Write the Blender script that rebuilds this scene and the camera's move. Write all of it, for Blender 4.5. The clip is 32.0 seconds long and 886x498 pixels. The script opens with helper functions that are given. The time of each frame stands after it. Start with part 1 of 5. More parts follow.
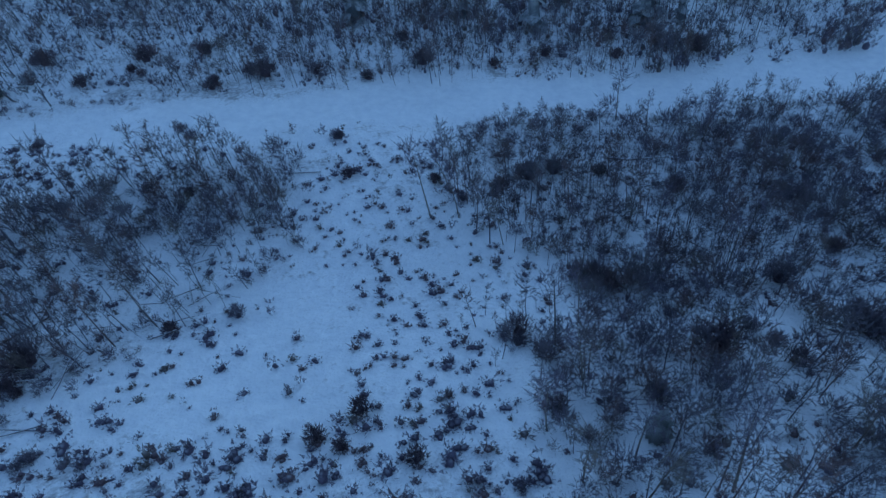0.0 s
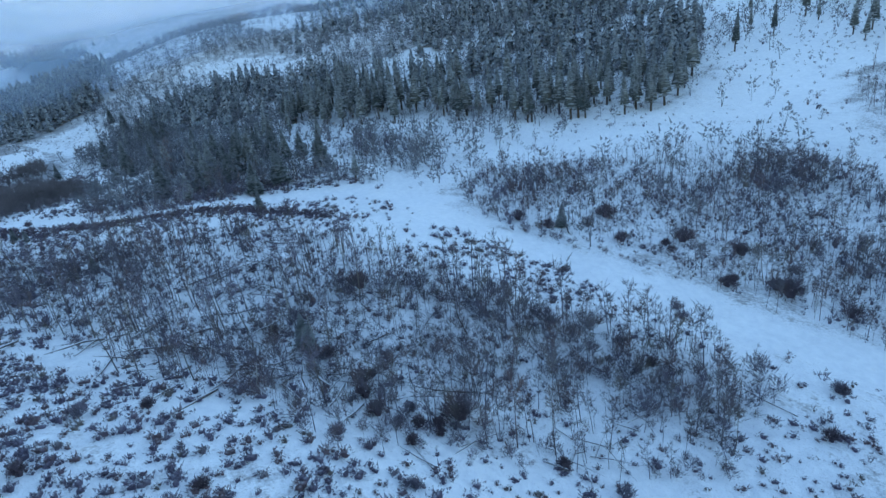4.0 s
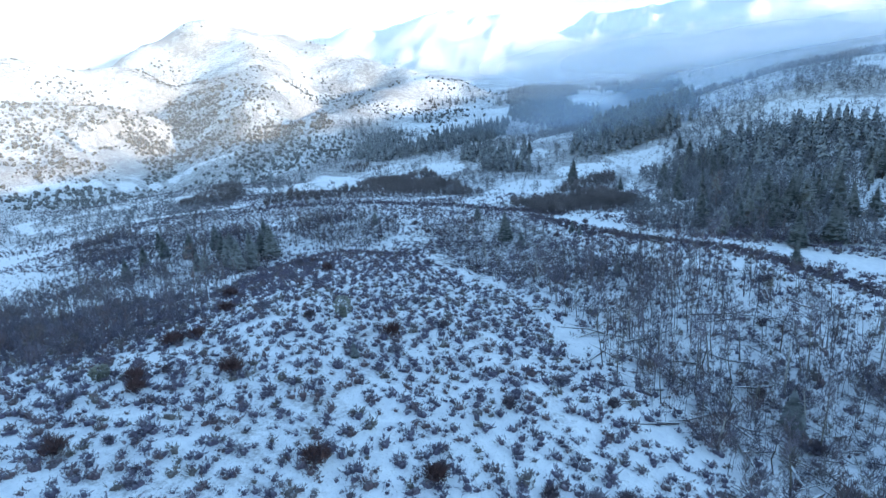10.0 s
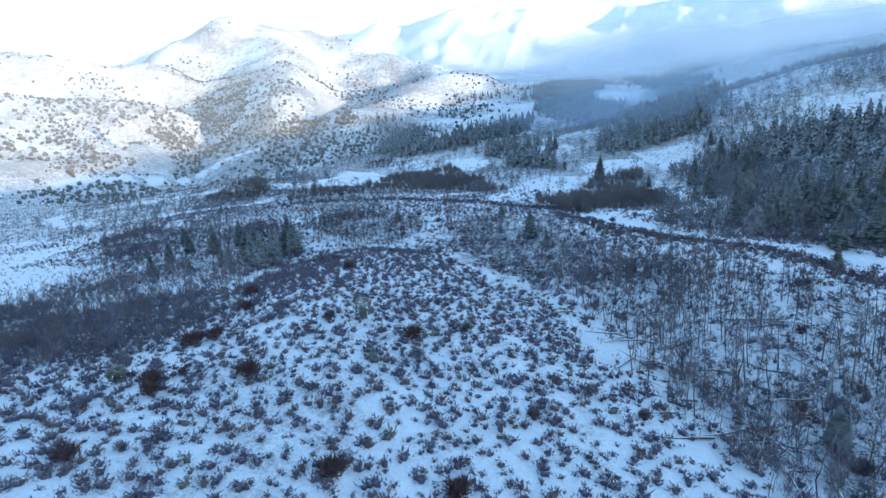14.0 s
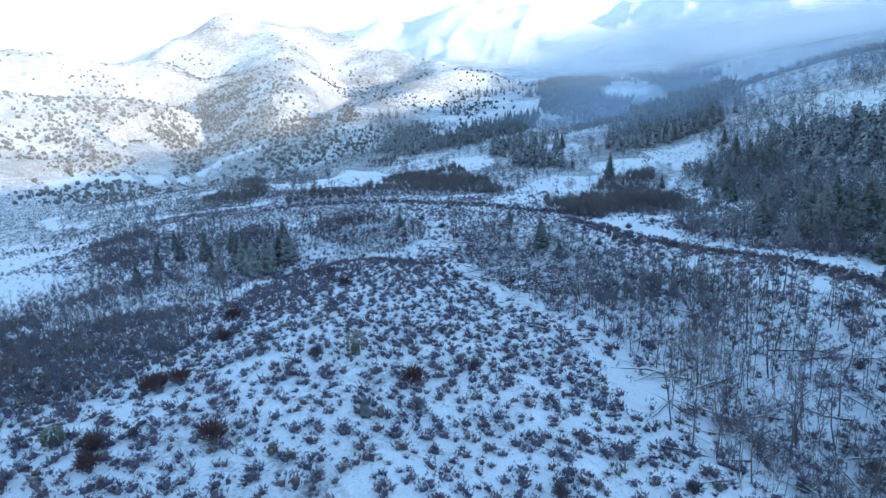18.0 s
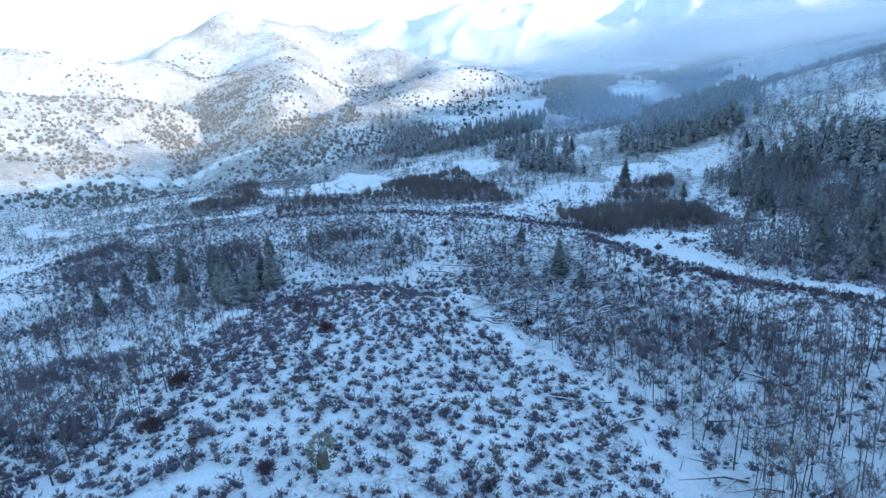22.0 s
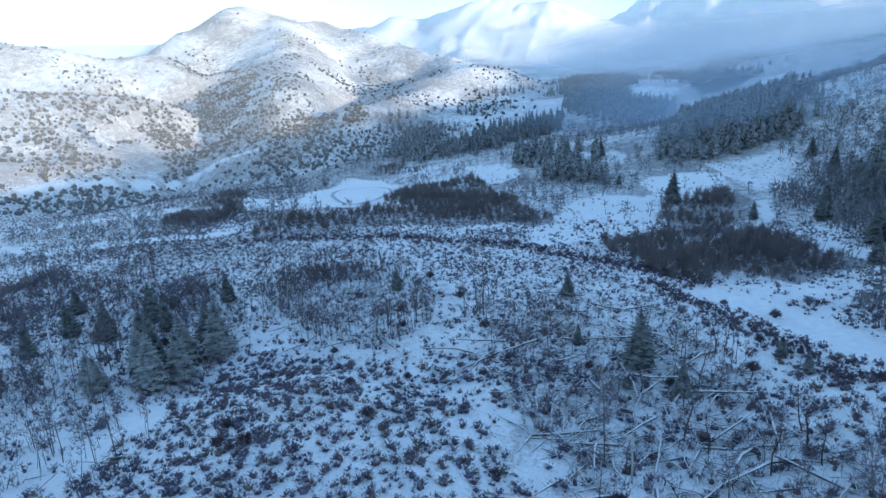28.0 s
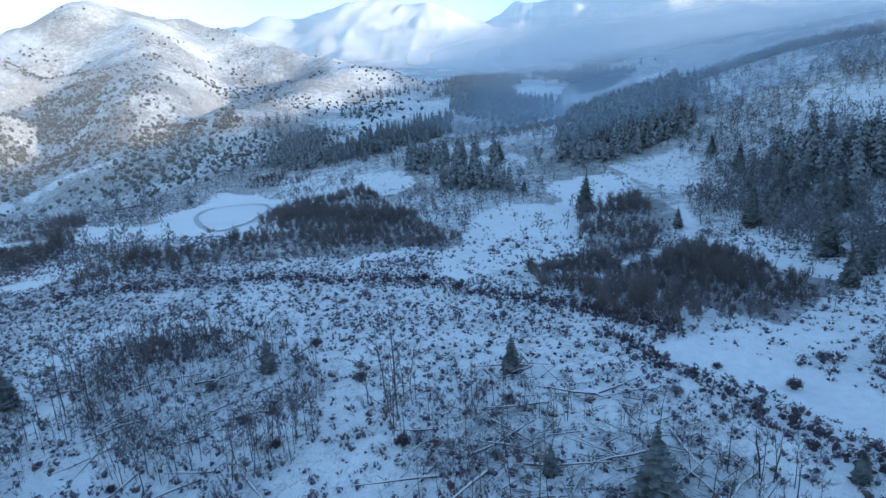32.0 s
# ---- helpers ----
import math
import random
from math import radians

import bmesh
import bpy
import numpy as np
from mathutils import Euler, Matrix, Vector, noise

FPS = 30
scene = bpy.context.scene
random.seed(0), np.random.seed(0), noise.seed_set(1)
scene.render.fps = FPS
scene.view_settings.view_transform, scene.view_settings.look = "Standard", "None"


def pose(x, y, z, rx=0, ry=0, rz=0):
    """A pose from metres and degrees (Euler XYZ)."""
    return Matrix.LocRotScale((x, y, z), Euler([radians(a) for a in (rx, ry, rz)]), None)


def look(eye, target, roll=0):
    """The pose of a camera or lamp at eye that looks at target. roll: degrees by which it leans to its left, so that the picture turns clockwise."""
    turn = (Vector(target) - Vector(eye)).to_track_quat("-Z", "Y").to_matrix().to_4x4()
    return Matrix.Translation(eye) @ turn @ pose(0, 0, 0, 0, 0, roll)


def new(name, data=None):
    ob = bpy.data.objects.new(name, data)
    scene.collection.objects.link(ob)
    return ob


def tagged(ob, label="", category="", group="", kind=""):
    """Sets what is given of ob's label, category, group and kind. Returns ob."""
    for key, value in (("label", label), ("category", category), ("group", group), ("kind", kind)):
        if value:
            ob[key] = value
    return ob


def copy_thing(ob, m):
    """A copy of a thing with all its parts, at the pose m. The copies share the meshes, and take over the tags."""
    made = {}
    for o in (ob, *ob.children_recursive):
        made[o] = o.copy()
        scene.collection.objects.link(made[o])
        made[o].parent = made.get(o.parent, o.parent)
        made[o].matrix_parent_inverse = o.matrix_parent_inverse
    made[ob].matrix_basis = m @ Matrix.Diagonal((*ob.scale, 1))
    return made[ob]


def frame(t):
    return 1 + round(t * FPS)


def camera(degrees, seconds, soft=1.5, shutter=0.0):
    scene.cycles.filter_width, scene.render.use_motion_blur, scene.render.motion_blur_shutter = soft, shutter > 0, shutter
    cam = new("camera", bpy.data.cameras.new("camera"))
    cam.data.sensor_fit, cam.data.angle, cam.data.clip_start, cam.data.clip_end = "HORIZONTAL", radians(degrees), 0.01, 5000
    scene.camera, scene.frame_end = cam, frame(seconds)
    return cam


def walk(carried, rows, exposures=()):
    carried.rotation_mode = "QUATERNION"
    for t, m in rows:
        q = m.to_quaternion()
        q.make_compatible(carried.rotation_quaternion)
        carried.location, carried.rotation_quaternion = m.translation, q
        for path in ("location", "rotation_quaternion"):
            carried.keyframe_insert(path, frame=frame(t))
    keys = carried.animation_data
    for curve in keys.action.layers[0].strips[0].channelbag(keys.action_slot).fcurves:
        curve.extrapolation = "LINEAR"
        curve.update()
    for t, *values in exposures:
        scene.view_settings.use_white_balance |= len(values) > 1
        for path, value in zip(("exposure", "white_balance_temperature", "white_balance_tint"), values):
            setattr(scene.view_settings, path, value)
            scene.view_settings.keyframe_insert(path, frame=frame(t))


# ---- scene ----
cam = camera(75.8, 32.0, 1.4)
METRES, EYE, TILT, LEAN, TURN = 100.0, 35.0, -41.0, 1.0, 0.0
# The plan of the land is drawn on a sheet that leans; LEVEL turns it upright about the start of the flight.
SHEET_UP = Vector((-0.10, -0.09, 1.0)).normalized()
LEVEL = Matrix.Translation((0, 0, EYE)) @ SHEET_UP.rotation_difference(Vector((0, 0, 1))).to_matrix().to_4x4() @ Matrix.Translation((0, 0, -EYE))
ROWS = [
    (0.0, 0.0, 0.0, 0.0, 0.0, 0.0, -0.0),
    (0.5, 0.0007, 0.0001, 0.0002, 3.1, -0.19, -3.0),
    (1.0, 0.001, 0.003, 0.0001, 7.56, 4.06, -7.27),
    (1.5, 0.0025, 0.0018, -0.0004, 12.59, 11.47, -11.76),
    (2.0, 0.0041, 0.0005, -0.0002, 17.99, 15.03, -16.36),
    (2.5, 0.0039, 0.0009, -0.0002, 23.48, 13.14, -20.69),
    (3.0, 0.0042, 0.0009, 0.0001, 29.92, 10.48, -25.19),
    (3.5, 0.0042, 0.001, 0.0, 37.02, 7.17, -29.44),
    (4.0, 0.0041, 0.0012, 0.0001, 44.65, 4.29, -33.29),
    (4.5, 0.0043, 0.0012, 0.0002, 52.67, 1.6, -36.44),
    (6.5, 0.011, 0.0034, 0.0041, 85.68, -17.61, -41.94),
    (7.0, 0.0103, 0.0031, 0.0039, 93.83, -23.24, -41.8),
    (7.5, 0.0094, 0.004, 0.0043, 100.0, -27.45, -41.23),
    (8.0, 0.0095, 0.004, 0.0047, 102.36, -29.09, -40.93),
    (8.5, 0.0096, 0.0038, 0.0046, 104.18, -30.35, -40.68),
    (9.0, 0.0096, 0.0045, 0.0054, 107.3, -32.46, -40.07),
    (9.5, 0.009, 0.0052, 0.0061, 109.88, -34.19, -39.49),
    (10.0, 0.009, 0.0057, 0.007, 111.02, -34.95, -39.15),
    (10.5, 0.0087, 0.0058, 0.0071, 111.7, -35.44, -38.95),
    (11.0, 0.0082, 0.0061, 0.007, 112.18, -35.79, -38.8),
    (11.5, 0.0076, 0.006, 0.0072, 112.61, -36.13, -38.63),
    (12.0, 0.006, 0.0057, 0.0068, 112.98, -36.42, -38.5),
    (12.5, 0.0033, 0.0052, 0.006, 113.26, -36.65, -38.41),
    (13.0, -0.0005, 0.0045, 0.0049, 113.47, -36.84, -38.33),
    (13.5, -0.0056, 0.0035, 0.0034, 113.68, -37.02, -38.25),
    (14.0, -0.0117, 0.0023, 0.0014, 113.83, -37.16, -38.2),
    (14.5, -0.0189, 0.0008, -0.001, 113.93, -37.25, -38.17),
    (16.5, -0.0602, -0.0076, -0.014, 114.09, -37.55, -37.97),
    (17.0, -0.0731, -0.0104, -0.0174, 114.18, -37.66, -37.93),
    (17.5, -0.0871, -0.0134, -0.0208, 114.21, -37.7, -37.94),
    (18.0, -0.1022, -0.0166, -0.0246, 114.19, -37.71, -37.93),
    (18.5, -0.1183, -0.0197, -0.029, 114.21, -37.73, -37.9),
    (19.0, -0.1355, -0.0232, -0.0338, 114.2, -37.74, -37.9),
    (19.5, -0.1542, -0.0268, -0.0393, 114.23, -37.76, -37.91),
    (20.0, -0.174, -0.0308, -0.0448, 114.23, -37.79, -37.91),
    (20.5, -0.1954, -0.0349, -0.051, 114.22, -37.81, -37.91),
    (21.0, -0.2179, -0.0396, -0.0573, 114.3, -37.86, -37.87),
    (21.5, -0.2419, -0.0443, -0.0646, 114.41, -37.93, -37.84),
    (22.0, -0.2669, -0.0492, -0.0727, 114.57, -38.03, -37.78),
    (22.5, -0.2928, -0.0544, -0.0816, 114.84, -38.2, -37.72),
    (23.0, -0.3196, -0.0598, -0.0909, 115.09, -38.36, -37.67),
    (23.5, -0.3473, -0.0652, -0.1011, 115.29, -38.47, -37.67),
    (24.0, -0.3741, -0.0701, -0.1114, 115.45, -38.58, -37.66),
    (24.5, -0.4033, -0.0754, -0.1226, 115.58, -38.66, -37.66),
    (25.0, -0.4332, -0.0805, -0.1343, 115.68, -38.72, -37.67),
    (25.5, -0.4638, -0.0859, -0.1461, 115.77, -38.78, -37.68),
    (27.5, -0.5887, -0.1095, -0.1906, 115.92, -38.91, -37.65),
    (28.0, -0.6217, -0.1151, -0.203, 115.9, -38.9, -37.64),
    (28.5, -0.6553, -0.1204, -0.2157, 115.88, -38.89, -37.66),
    (29.0, -0.6898, -0.1259, -0.2288, 115.84, -38.86, -37.67),
    (29.5, -0.7247, -0.1314, -0.2419, 115.83, -38.84, -37.7),
    (30.0, -0.7602, -0.1366, -0.2541, 114.48, -37.98, -38.06),
    (30.5, -0.7946, -0.1429, -0.2657, 109.14, -34.57, -39.4),
    (31.0, -0.8296, -0.149, -0.2766, 104.35, -31.47, -40.31),
    (31.5, -0.8657, -0.1552, -0.2874, 102.88, -30.49, -40.61),
    (32.0, -0.9027, -0.1588, -0.2961, 101.85, -29.81, -40.74),
]
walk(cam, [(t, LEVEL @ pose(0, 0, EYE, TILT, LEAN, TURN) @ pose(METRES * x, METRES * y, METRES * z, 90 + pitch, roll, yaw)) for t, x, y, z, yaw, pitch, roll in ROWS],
     exposures=[(0, 1.58, 6150, 11), (1, 2.1, 6800, 10), (2, 2.68, 8400, 14), (3, 2.15, 7600, 11), (4, 2.56, 7350, 9), (7, 2.78, 7500, 8), (10, 2.78, 7450, 8), (13, 2.74, 7300, 8), (22, 2.7, 7150, 8), (25, 2.57, 7050, 8), (32, 2.24, 7000, 9)])

# ---- light ----
SUN_BEARING, SUN_HEIGHT = -11.0, 5.0  # degrees: left of +y, above the horizon
world = bpy.data.worlds.new("world")
scene.world = world
world.use_nodes = True
sky = world.node_tree.nodes.new("ShaderNodeTexSky")
sky.sky_type, sky.sun_disc = "NISHITA", False
sky.sun_elevation, sky.sun_rotation = radians(SUN_HEIGHT), radians(-SUN_BEARING)
sky.altitude, sky.air_density, sky.dust_density, sky.ozone_density = 1900, 0.9, 0.1, 1.9
world.node_tree.links.new(sky.outputs[0], world.node_tree.nodes["Background"].inputs[0])
world.node_tree.nodes["Background"].inputs[1].default_value = 0.15
sun = new("sun", bpy.data.lights.new("sun", "SUN"))
sun.data.energy, sun.data.angle, sun.data.color = 1.0, radians(0.6), (1.0, 0.86, 0.7)
a, e = radians(SUN_BEARING), radians(SUN_HEIGHT)
sun.matrix_world = look((-math.sin(a) * math.cos(e) * 900, math.cos(a) * math.cos(e) * 900, math.sin(e) * 900), (0, 0, 0))


# ---- materials ----
def material(name, rough=0.9):
    m = bpy.data.materials.new(name)
    m.use_nodes = True
    t = m.node_tree
    b = t.nodes["Principled BSDF"]
    b.inputs["Roughness"].default_value = rough
    b.inputs["Specular IOR Level"].default_value = 0.25
    return m, t, b


def node(t, kind, ins=None, operation="", data_type="", attribute_name=""):
    n = t.nodes.new(kind)
    if operation:
        n.operation = operation
    if data_type:
        n.data_type = data_type
    if attribute_name:
        n.attribute_name = attribute_name
    for k, v in (ins or {}).items():
        if isinstance(v, bpy.types.NodeSocket):
            t.links.new(v, n.inputs[k])
        else:
            n.inputs[k].default_value = v
    return n


def place_of(t):
    return node(t, "ShaderNodeNewGeometry").outputs["Position"]


def noise_of(t, scale, detail=4.0, rough=0.6, vector=None):
    return node(t, "ShaderNodeTexNoise", {"Vector": vector or place_of(t), "Scale": scale, "Detail": detail, "Roughness": rough}).outputs["Fac"]


def ramp(t, fac, low, high):
    return node(t, "ShaderNodeMapRange", {"Value": fac, "From Min": low, "From Max": high}).outputs["Result"]


def maths(t, op, x, y=0.0):
    return node(t, "ShaderNodeMath", {0: x, 1: y}, operation=op).outputs[0]


def mix(t, fac, x, y):
    n = node(t, "ShaderNodeMix", data_type="RGBA")
    for k, v in ((0, fac), (6, x), (7, y)):
        if isinstance(v, bpy.types.NodeSocket):
            t.links.new(v, n.inputs[k])
        else:
            n.inputs[k].default_value = v if k == 0 else (*v, 1.0)
    return n.outputs[2]


def bumped(t, b, fac, strength, distance):
    n = node(t, "ShaderNodeBump", {"Height": fac, "Strength": strength, "Distance": distance})
    t.links.new(n.outputs[0], b.inputs["Normal"])


def upward(t, low, high):
    z = node(t, "ShaderNodeSeparateXYZ", {0: node(t, "ShaderNodeNewGeometry").outputs["Normal"]}).outputs["Z"]
    return ramp(t, z, low, high)


SNOW = (0.86, 0.88, 0.92)


def snow_ground():
    m, t, b = material("snow_ground", 0.75)
    cover = node(t, "ShaderNodeAttribute", attribute_name="cover").outputs["Fac"]
    fine = noise_of(t, 2.2, 4.0, 0.75)
    mid = noise_of(t, 0.45, 4.0, 0.65)
    wide = noise_of(t, 0.035, 6.0, 0.7)
    broad = noise_of(t, 0.13, 4.0, 0.7)
    streak = maths(t, "ADD", maths(t, "ADD", maths(t, "MULTIPLY", fine, 0.35), maths(t, "MULTIPLY", mid, 0.27)), maths(t, "ADD", maths(t, "MULTIPLY", broad, 0.25), maths(t, "MULTIPLY", wide, 0.13)))
    level_of = maths(t, "SUBTRACT", 0.60, maths(t, "MULTIPLY", cover, 0.24))
    patch = maths(t, "MULTIPLY", ramp(t, maths(t, "SUBTRACT", streak, level_of), 0.0, 0.1), 0.72)
    # grass tips and twigs that stick out of the snow
    stubble = maths(t, "MULTIPLY", ramp(t, noise_of(t, 5.5, 3.0, 0.7), 0.56, 0.68), maths(t, "MULTIPLY", ramp(t, cover, 0.08, 0.5), 0.5))
    patch = maths(t, "MAXIMUM", patch, stubble)
    litter = mix(t, ramp(t, mid, 0.35, 0.65), (0.085, 0.072, 0.075), (0.17, 0.145, 0.14))
    drift = maths(t, "ADD", maths(t, "MULTIPLY", noise_of(t, 0.9, 5.0, 0.6), 0.6), maths(t, "MULTIPLY", wide, 0.4))
    # soft shade of the bumps put into the colour: darker where drifts are low
    white = mix(t, ramp(t, drift, 0.35, 0.65), (0.76, 0.78, 0.82), (0.92, 0.93, 0.95))
    t.links.new(mix(t, patch, white, litter), b.inputs["Base Color"])
    bumped(t, b, maths(t, "ADD", streak, maths(t, "MULTIPLY", drift, 0.8)), 0.9, 0.6)
    return m


def plant(name, dark, light, snow=0.0, rough=0.95, low=0.45, high=0.8, lacy=0.0, gaps=0.5, mixed=False):
    m, t, b = material(name, rough)
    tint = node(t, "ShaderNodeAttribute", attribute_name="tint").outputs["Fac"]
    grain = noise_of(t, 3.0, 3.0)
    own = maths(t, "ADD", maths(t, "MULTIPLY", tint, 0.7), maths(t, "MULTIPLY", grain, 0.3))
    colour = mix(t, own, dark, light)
    if mixed:
        # some plants of a stand are russet, some straw-coloured
        kind = node(t, "ShaderNodeAttribute", attribute_name="own").outputs["Fac"]
        colour = mix(t, maths(t, "MULTIPLY", ramp(t, kind, 0.68, 0.8), 0.7), colour, mix(t, own, (0.05, 0.03, 0.032), (0.2, 0.125, 0.115)))
        straw = maths(t, "MULTIPLY", ramp(t, kind, 0.5, 0.56), ramp(t, kind, 0.68, 0.62))
        colour = mix(t, maths(t, "MULTIPLY", straw, 0.75), colour, mix(t, own, (0.07, 0.058, 0.048), (0.25, 0.215, 0.175)))
    if snow:
        lie = maths(t, "MULTIPLY", upward(t, low, high), ramp(t, noise_of(t, 1.1, 3.0), 0.35, 0.6))
        colour = mix(t, maths(t, "MULTIPLY", lie, snow), colour, SNOW)
    t.links.new(colour, b.inputs["Base Color"])
    if lacy:
        # sprays of fine twigs with gaps between them
        spray = node(t, "ShaderNodeAttribute", attribute_name="spray").outputs["Fac"]
        hole = maths(t, "MULTIPLY", spray, ramp(t, noise_of(t, lacy, 2.0, 0.7), gaps + 0.1, gaps - 0.1))
        t.links.new(maths(t, "SUBTRACT", 1.0, hole), b.inputs["Alpha"])
    return m


def bark(name, dark, light, snow=0.0):
    m, t, b = material(name, 0.9)
    own = node(t, "ShaderNodeObjectInfo").outputs["Random"]
    grain = noise_of(t, 6.0, 4.0)
    colour = mix(t, ramp(t, maths(t, "ADD", maths(t, "MULTIPLY", own, 0.4), maths(t, "MULTIPLY", grain, 0.6)), 0.25, 0.75), dark, light)
    if snow:
        colour = mix(t, maths(t, "MULTIPLY", upward(t, 0.3, 0.7), snow), colour, SNOW)
    t.links.new(colour, b.inputs["Base Color"])
    bumped(t, b, grain, 0.5, 0.02)
    return m


def cloud_material(name, colour, most, noise_scale, ragged):
    """Droplets of the given colour, thick in the middle of the bank and thin towards its edges."""
    m = bpy.data.materials.new(name)
    m.use_nodes = True
    t = m.node_tree
    t.nodes.remove(t.nodes["Principled BSDF"])
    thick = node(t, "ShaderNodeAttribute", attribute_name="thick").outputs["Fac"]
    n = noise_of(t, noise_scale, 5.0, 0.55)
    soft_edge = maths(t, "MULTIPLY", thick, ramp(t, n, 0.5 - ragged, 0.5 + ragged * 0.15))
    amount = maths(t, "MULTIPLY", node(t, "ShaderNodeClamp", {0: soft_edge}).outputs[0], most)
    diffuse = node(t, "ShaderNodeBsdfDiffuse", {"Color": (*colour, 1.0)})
    passing = node(t, "ShaderNodeBsdfTranslucent", {"Color": (*colour, 1.0)})
    body = node(t, "ShaderNodeMixShader", {0: 0.5, 1: diffuse.outputs[0], 2: passing.outputs[0]})
    clear = node(t, "ShaderNodeBsdfTransparent")
    whole = node(t, "ShaderNodeMixShader", {0: amount, 1: clear.outputs[0], 2: body.outputs[0]})
    t.links.new(whole.outputs[0], t.nodes["Material Output"].inputs["Surface"])
    return m


M_SNOW = snow_ground()
M_SAGE = plant("sagebrush_twigs", (0.052, 0.044, 0.07), (0.225, 0.195, 0.265), 0.3, 0.95, 0.7, 1.0, 30.0, 0.46, True)
M_TWIG = plant("bare_twigs", (0.055, 0.05, 0.076), (0.24, 0.217, 0.275), 0.15, 0.95, 0.8, 1.0, 36.0, 0.5, True)
M_ASPENTWIG = plant("aspen_twigs", (0.042, 0.039, 0.06), (0.215, 0.2, 0.225), 0.0, 0.95, 0.85, 1.0, 36.0, 0.5, True)
# frosted grey, with the blue haze of distance put into the colour
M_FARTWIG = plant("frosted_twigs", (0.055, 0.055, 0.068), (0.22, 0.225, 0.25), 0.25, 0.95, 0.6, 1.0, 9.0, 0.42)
M_WILLOW = plant("willow_twigs", (0.07, 0.058, 0.066), (0.21, 0.178, 0.185), 0.0, 0.95, 0.8, 1.0, 14.0, 0.5)
M_DARKBUSH = plant("dark_bush_twigs", (0.05, 0.038, 0.054), (0.15, 0.114, 0.142), 0.0, 0.95, 0.8, 1.0, 34.0, 0.44)
M_RUSSET = plant("russet_twigs", (0.045, 0.022, 0.026), (0.15, 0.08, 0.08), 0.0, 0.95, 0.8, 1.0, 34.0, 0.42)
M_SHRUB = plant("frosted_juniper", (0.06, 0.062, 0.05), (0.36, 0.36, 0.31), 0.35, 0.9, 0.4, 0.9)
M_DEADWOOD = bark("pale_dead_wood", (0.2, 0.19, 0.18), (0.42, 0.4, 0.38), 0.4)
M_JUNIPER = plant("juniper", (0.04, 0.042, 0.045), (0.1, 0.098, 0.095), 0.25)
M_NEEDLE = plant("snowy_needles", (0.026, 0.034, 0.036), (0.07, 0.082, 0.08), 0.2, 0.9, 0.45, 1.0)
M_FROST = plant("hoar_frosted_needles", (0.04, 0.047, 0.046), (0.21, 0.215, 0.2), 0.3, 0.9, 0.35, 0.95)
# paler and bluer than the near needles: distance haze painted into them
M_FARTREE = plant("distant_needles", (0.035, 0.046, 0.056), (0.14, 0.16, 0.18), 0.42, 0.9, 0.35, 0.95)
M_ASPEN = bark("aspen_bark", (0.06, 0.052, 0.05), (0.24, 0.215, 0.19))
M_TRUNK = bark("conifer_bark", (0.035, 0.027, 0.022), (0.09, 0.065, 0.05))
M_LOG = bark("weathered_log", (0.05, 0.042, 0.045), (0.15, 0.125, 0.12), 0.85)
# the cloud lies in shade; that blue-grey darkening is put into its colour
M_CLOUD = cloud_material("valley_cloud", (0.55, 0.66, 0.79), 0.8, 0.003, 0.5)
M_MIST = cloud_material("thin_mist", (0.95, 0.95, 0.96), 0.4, 0.003, 0.4)
# tints of the added sheets that stand in for haze in the air
M_VEIL = cloud_material("summit_mist", (0.82, 0.87, 0.94), 0.25, 0.003, 0.5)
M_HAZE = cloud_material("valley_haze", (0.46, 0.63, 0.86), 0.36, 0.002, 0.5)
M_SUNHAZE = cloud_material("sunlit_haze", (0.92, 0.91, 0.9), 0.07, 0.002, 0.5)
M_TRACK = bark("pressed_snow", (0.35, 0.36, 0.38), (0.5, 0.52, 0.55))


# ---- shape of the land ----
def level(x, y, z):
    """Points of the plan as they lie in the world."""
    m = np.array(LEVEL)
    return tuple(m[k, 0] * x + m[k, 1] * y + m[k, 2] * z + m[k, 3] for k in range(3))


def soft(u, w):
    return w * np.logaddexp(0.0, u / w)


def hash01(ix, iy, seed):
    n = (ix.astype(np.int64) * 374761393 + iy.astype(np.int64) * 668265263 + seed * 1442695041) & 0xFFFFFFFF
    n = ((n ^ (n >> 13)) * 1274126177) & 0xFFFFFFFF
    n = ((n ^ (n >> 16)) * 2246822519) & 0xFFFFFFFF
    return ((n ^ (n >> 15)) & 0xFFFFFF) / float(0xFFFFFF)


def value_noise(x, y, seed):
    fx, fy = np.floor(x), np.floor(y)
    u, v = x - fx, y - fy
    u, v = u * u * u * (u * (6 * u - 15) + 10), v * v * v * (v * (6 * v - 15) + 10)
    a, b = hash01(fx, fy, seed), hash01(fx + 1, fy, seed)
    c, d = hash01(fx, fy + 1, seed), hash01(fx + 1, fy + 1, seed)
    return (a * (1 - u) + b * u) * (1 - v) + (c * (1 - u) + d * u) * v


def fbm(x, y, size, octaves, seed, ridged=False):
    """Layered noise about 0, from -1 to 1."""
    total, amp, norm = 0.0, 1.0, 0.0
    for k in range(octaves):
        ca, sa = math.cos(0.7 * k), math.sin(0.7 * k)
        n = value_noise((ca * x - sa * y) / size + 17.3 * k, (sa * x + ca * y) / size - 9.1 * k, seed + k) * 2 - 1
        n = 1 - 2 * np.abs(n) if ridged else n
        total, norm = total + amp * n, norm + amp
        amp, size = amp * 0.5, size * 0.5
    return total / norm


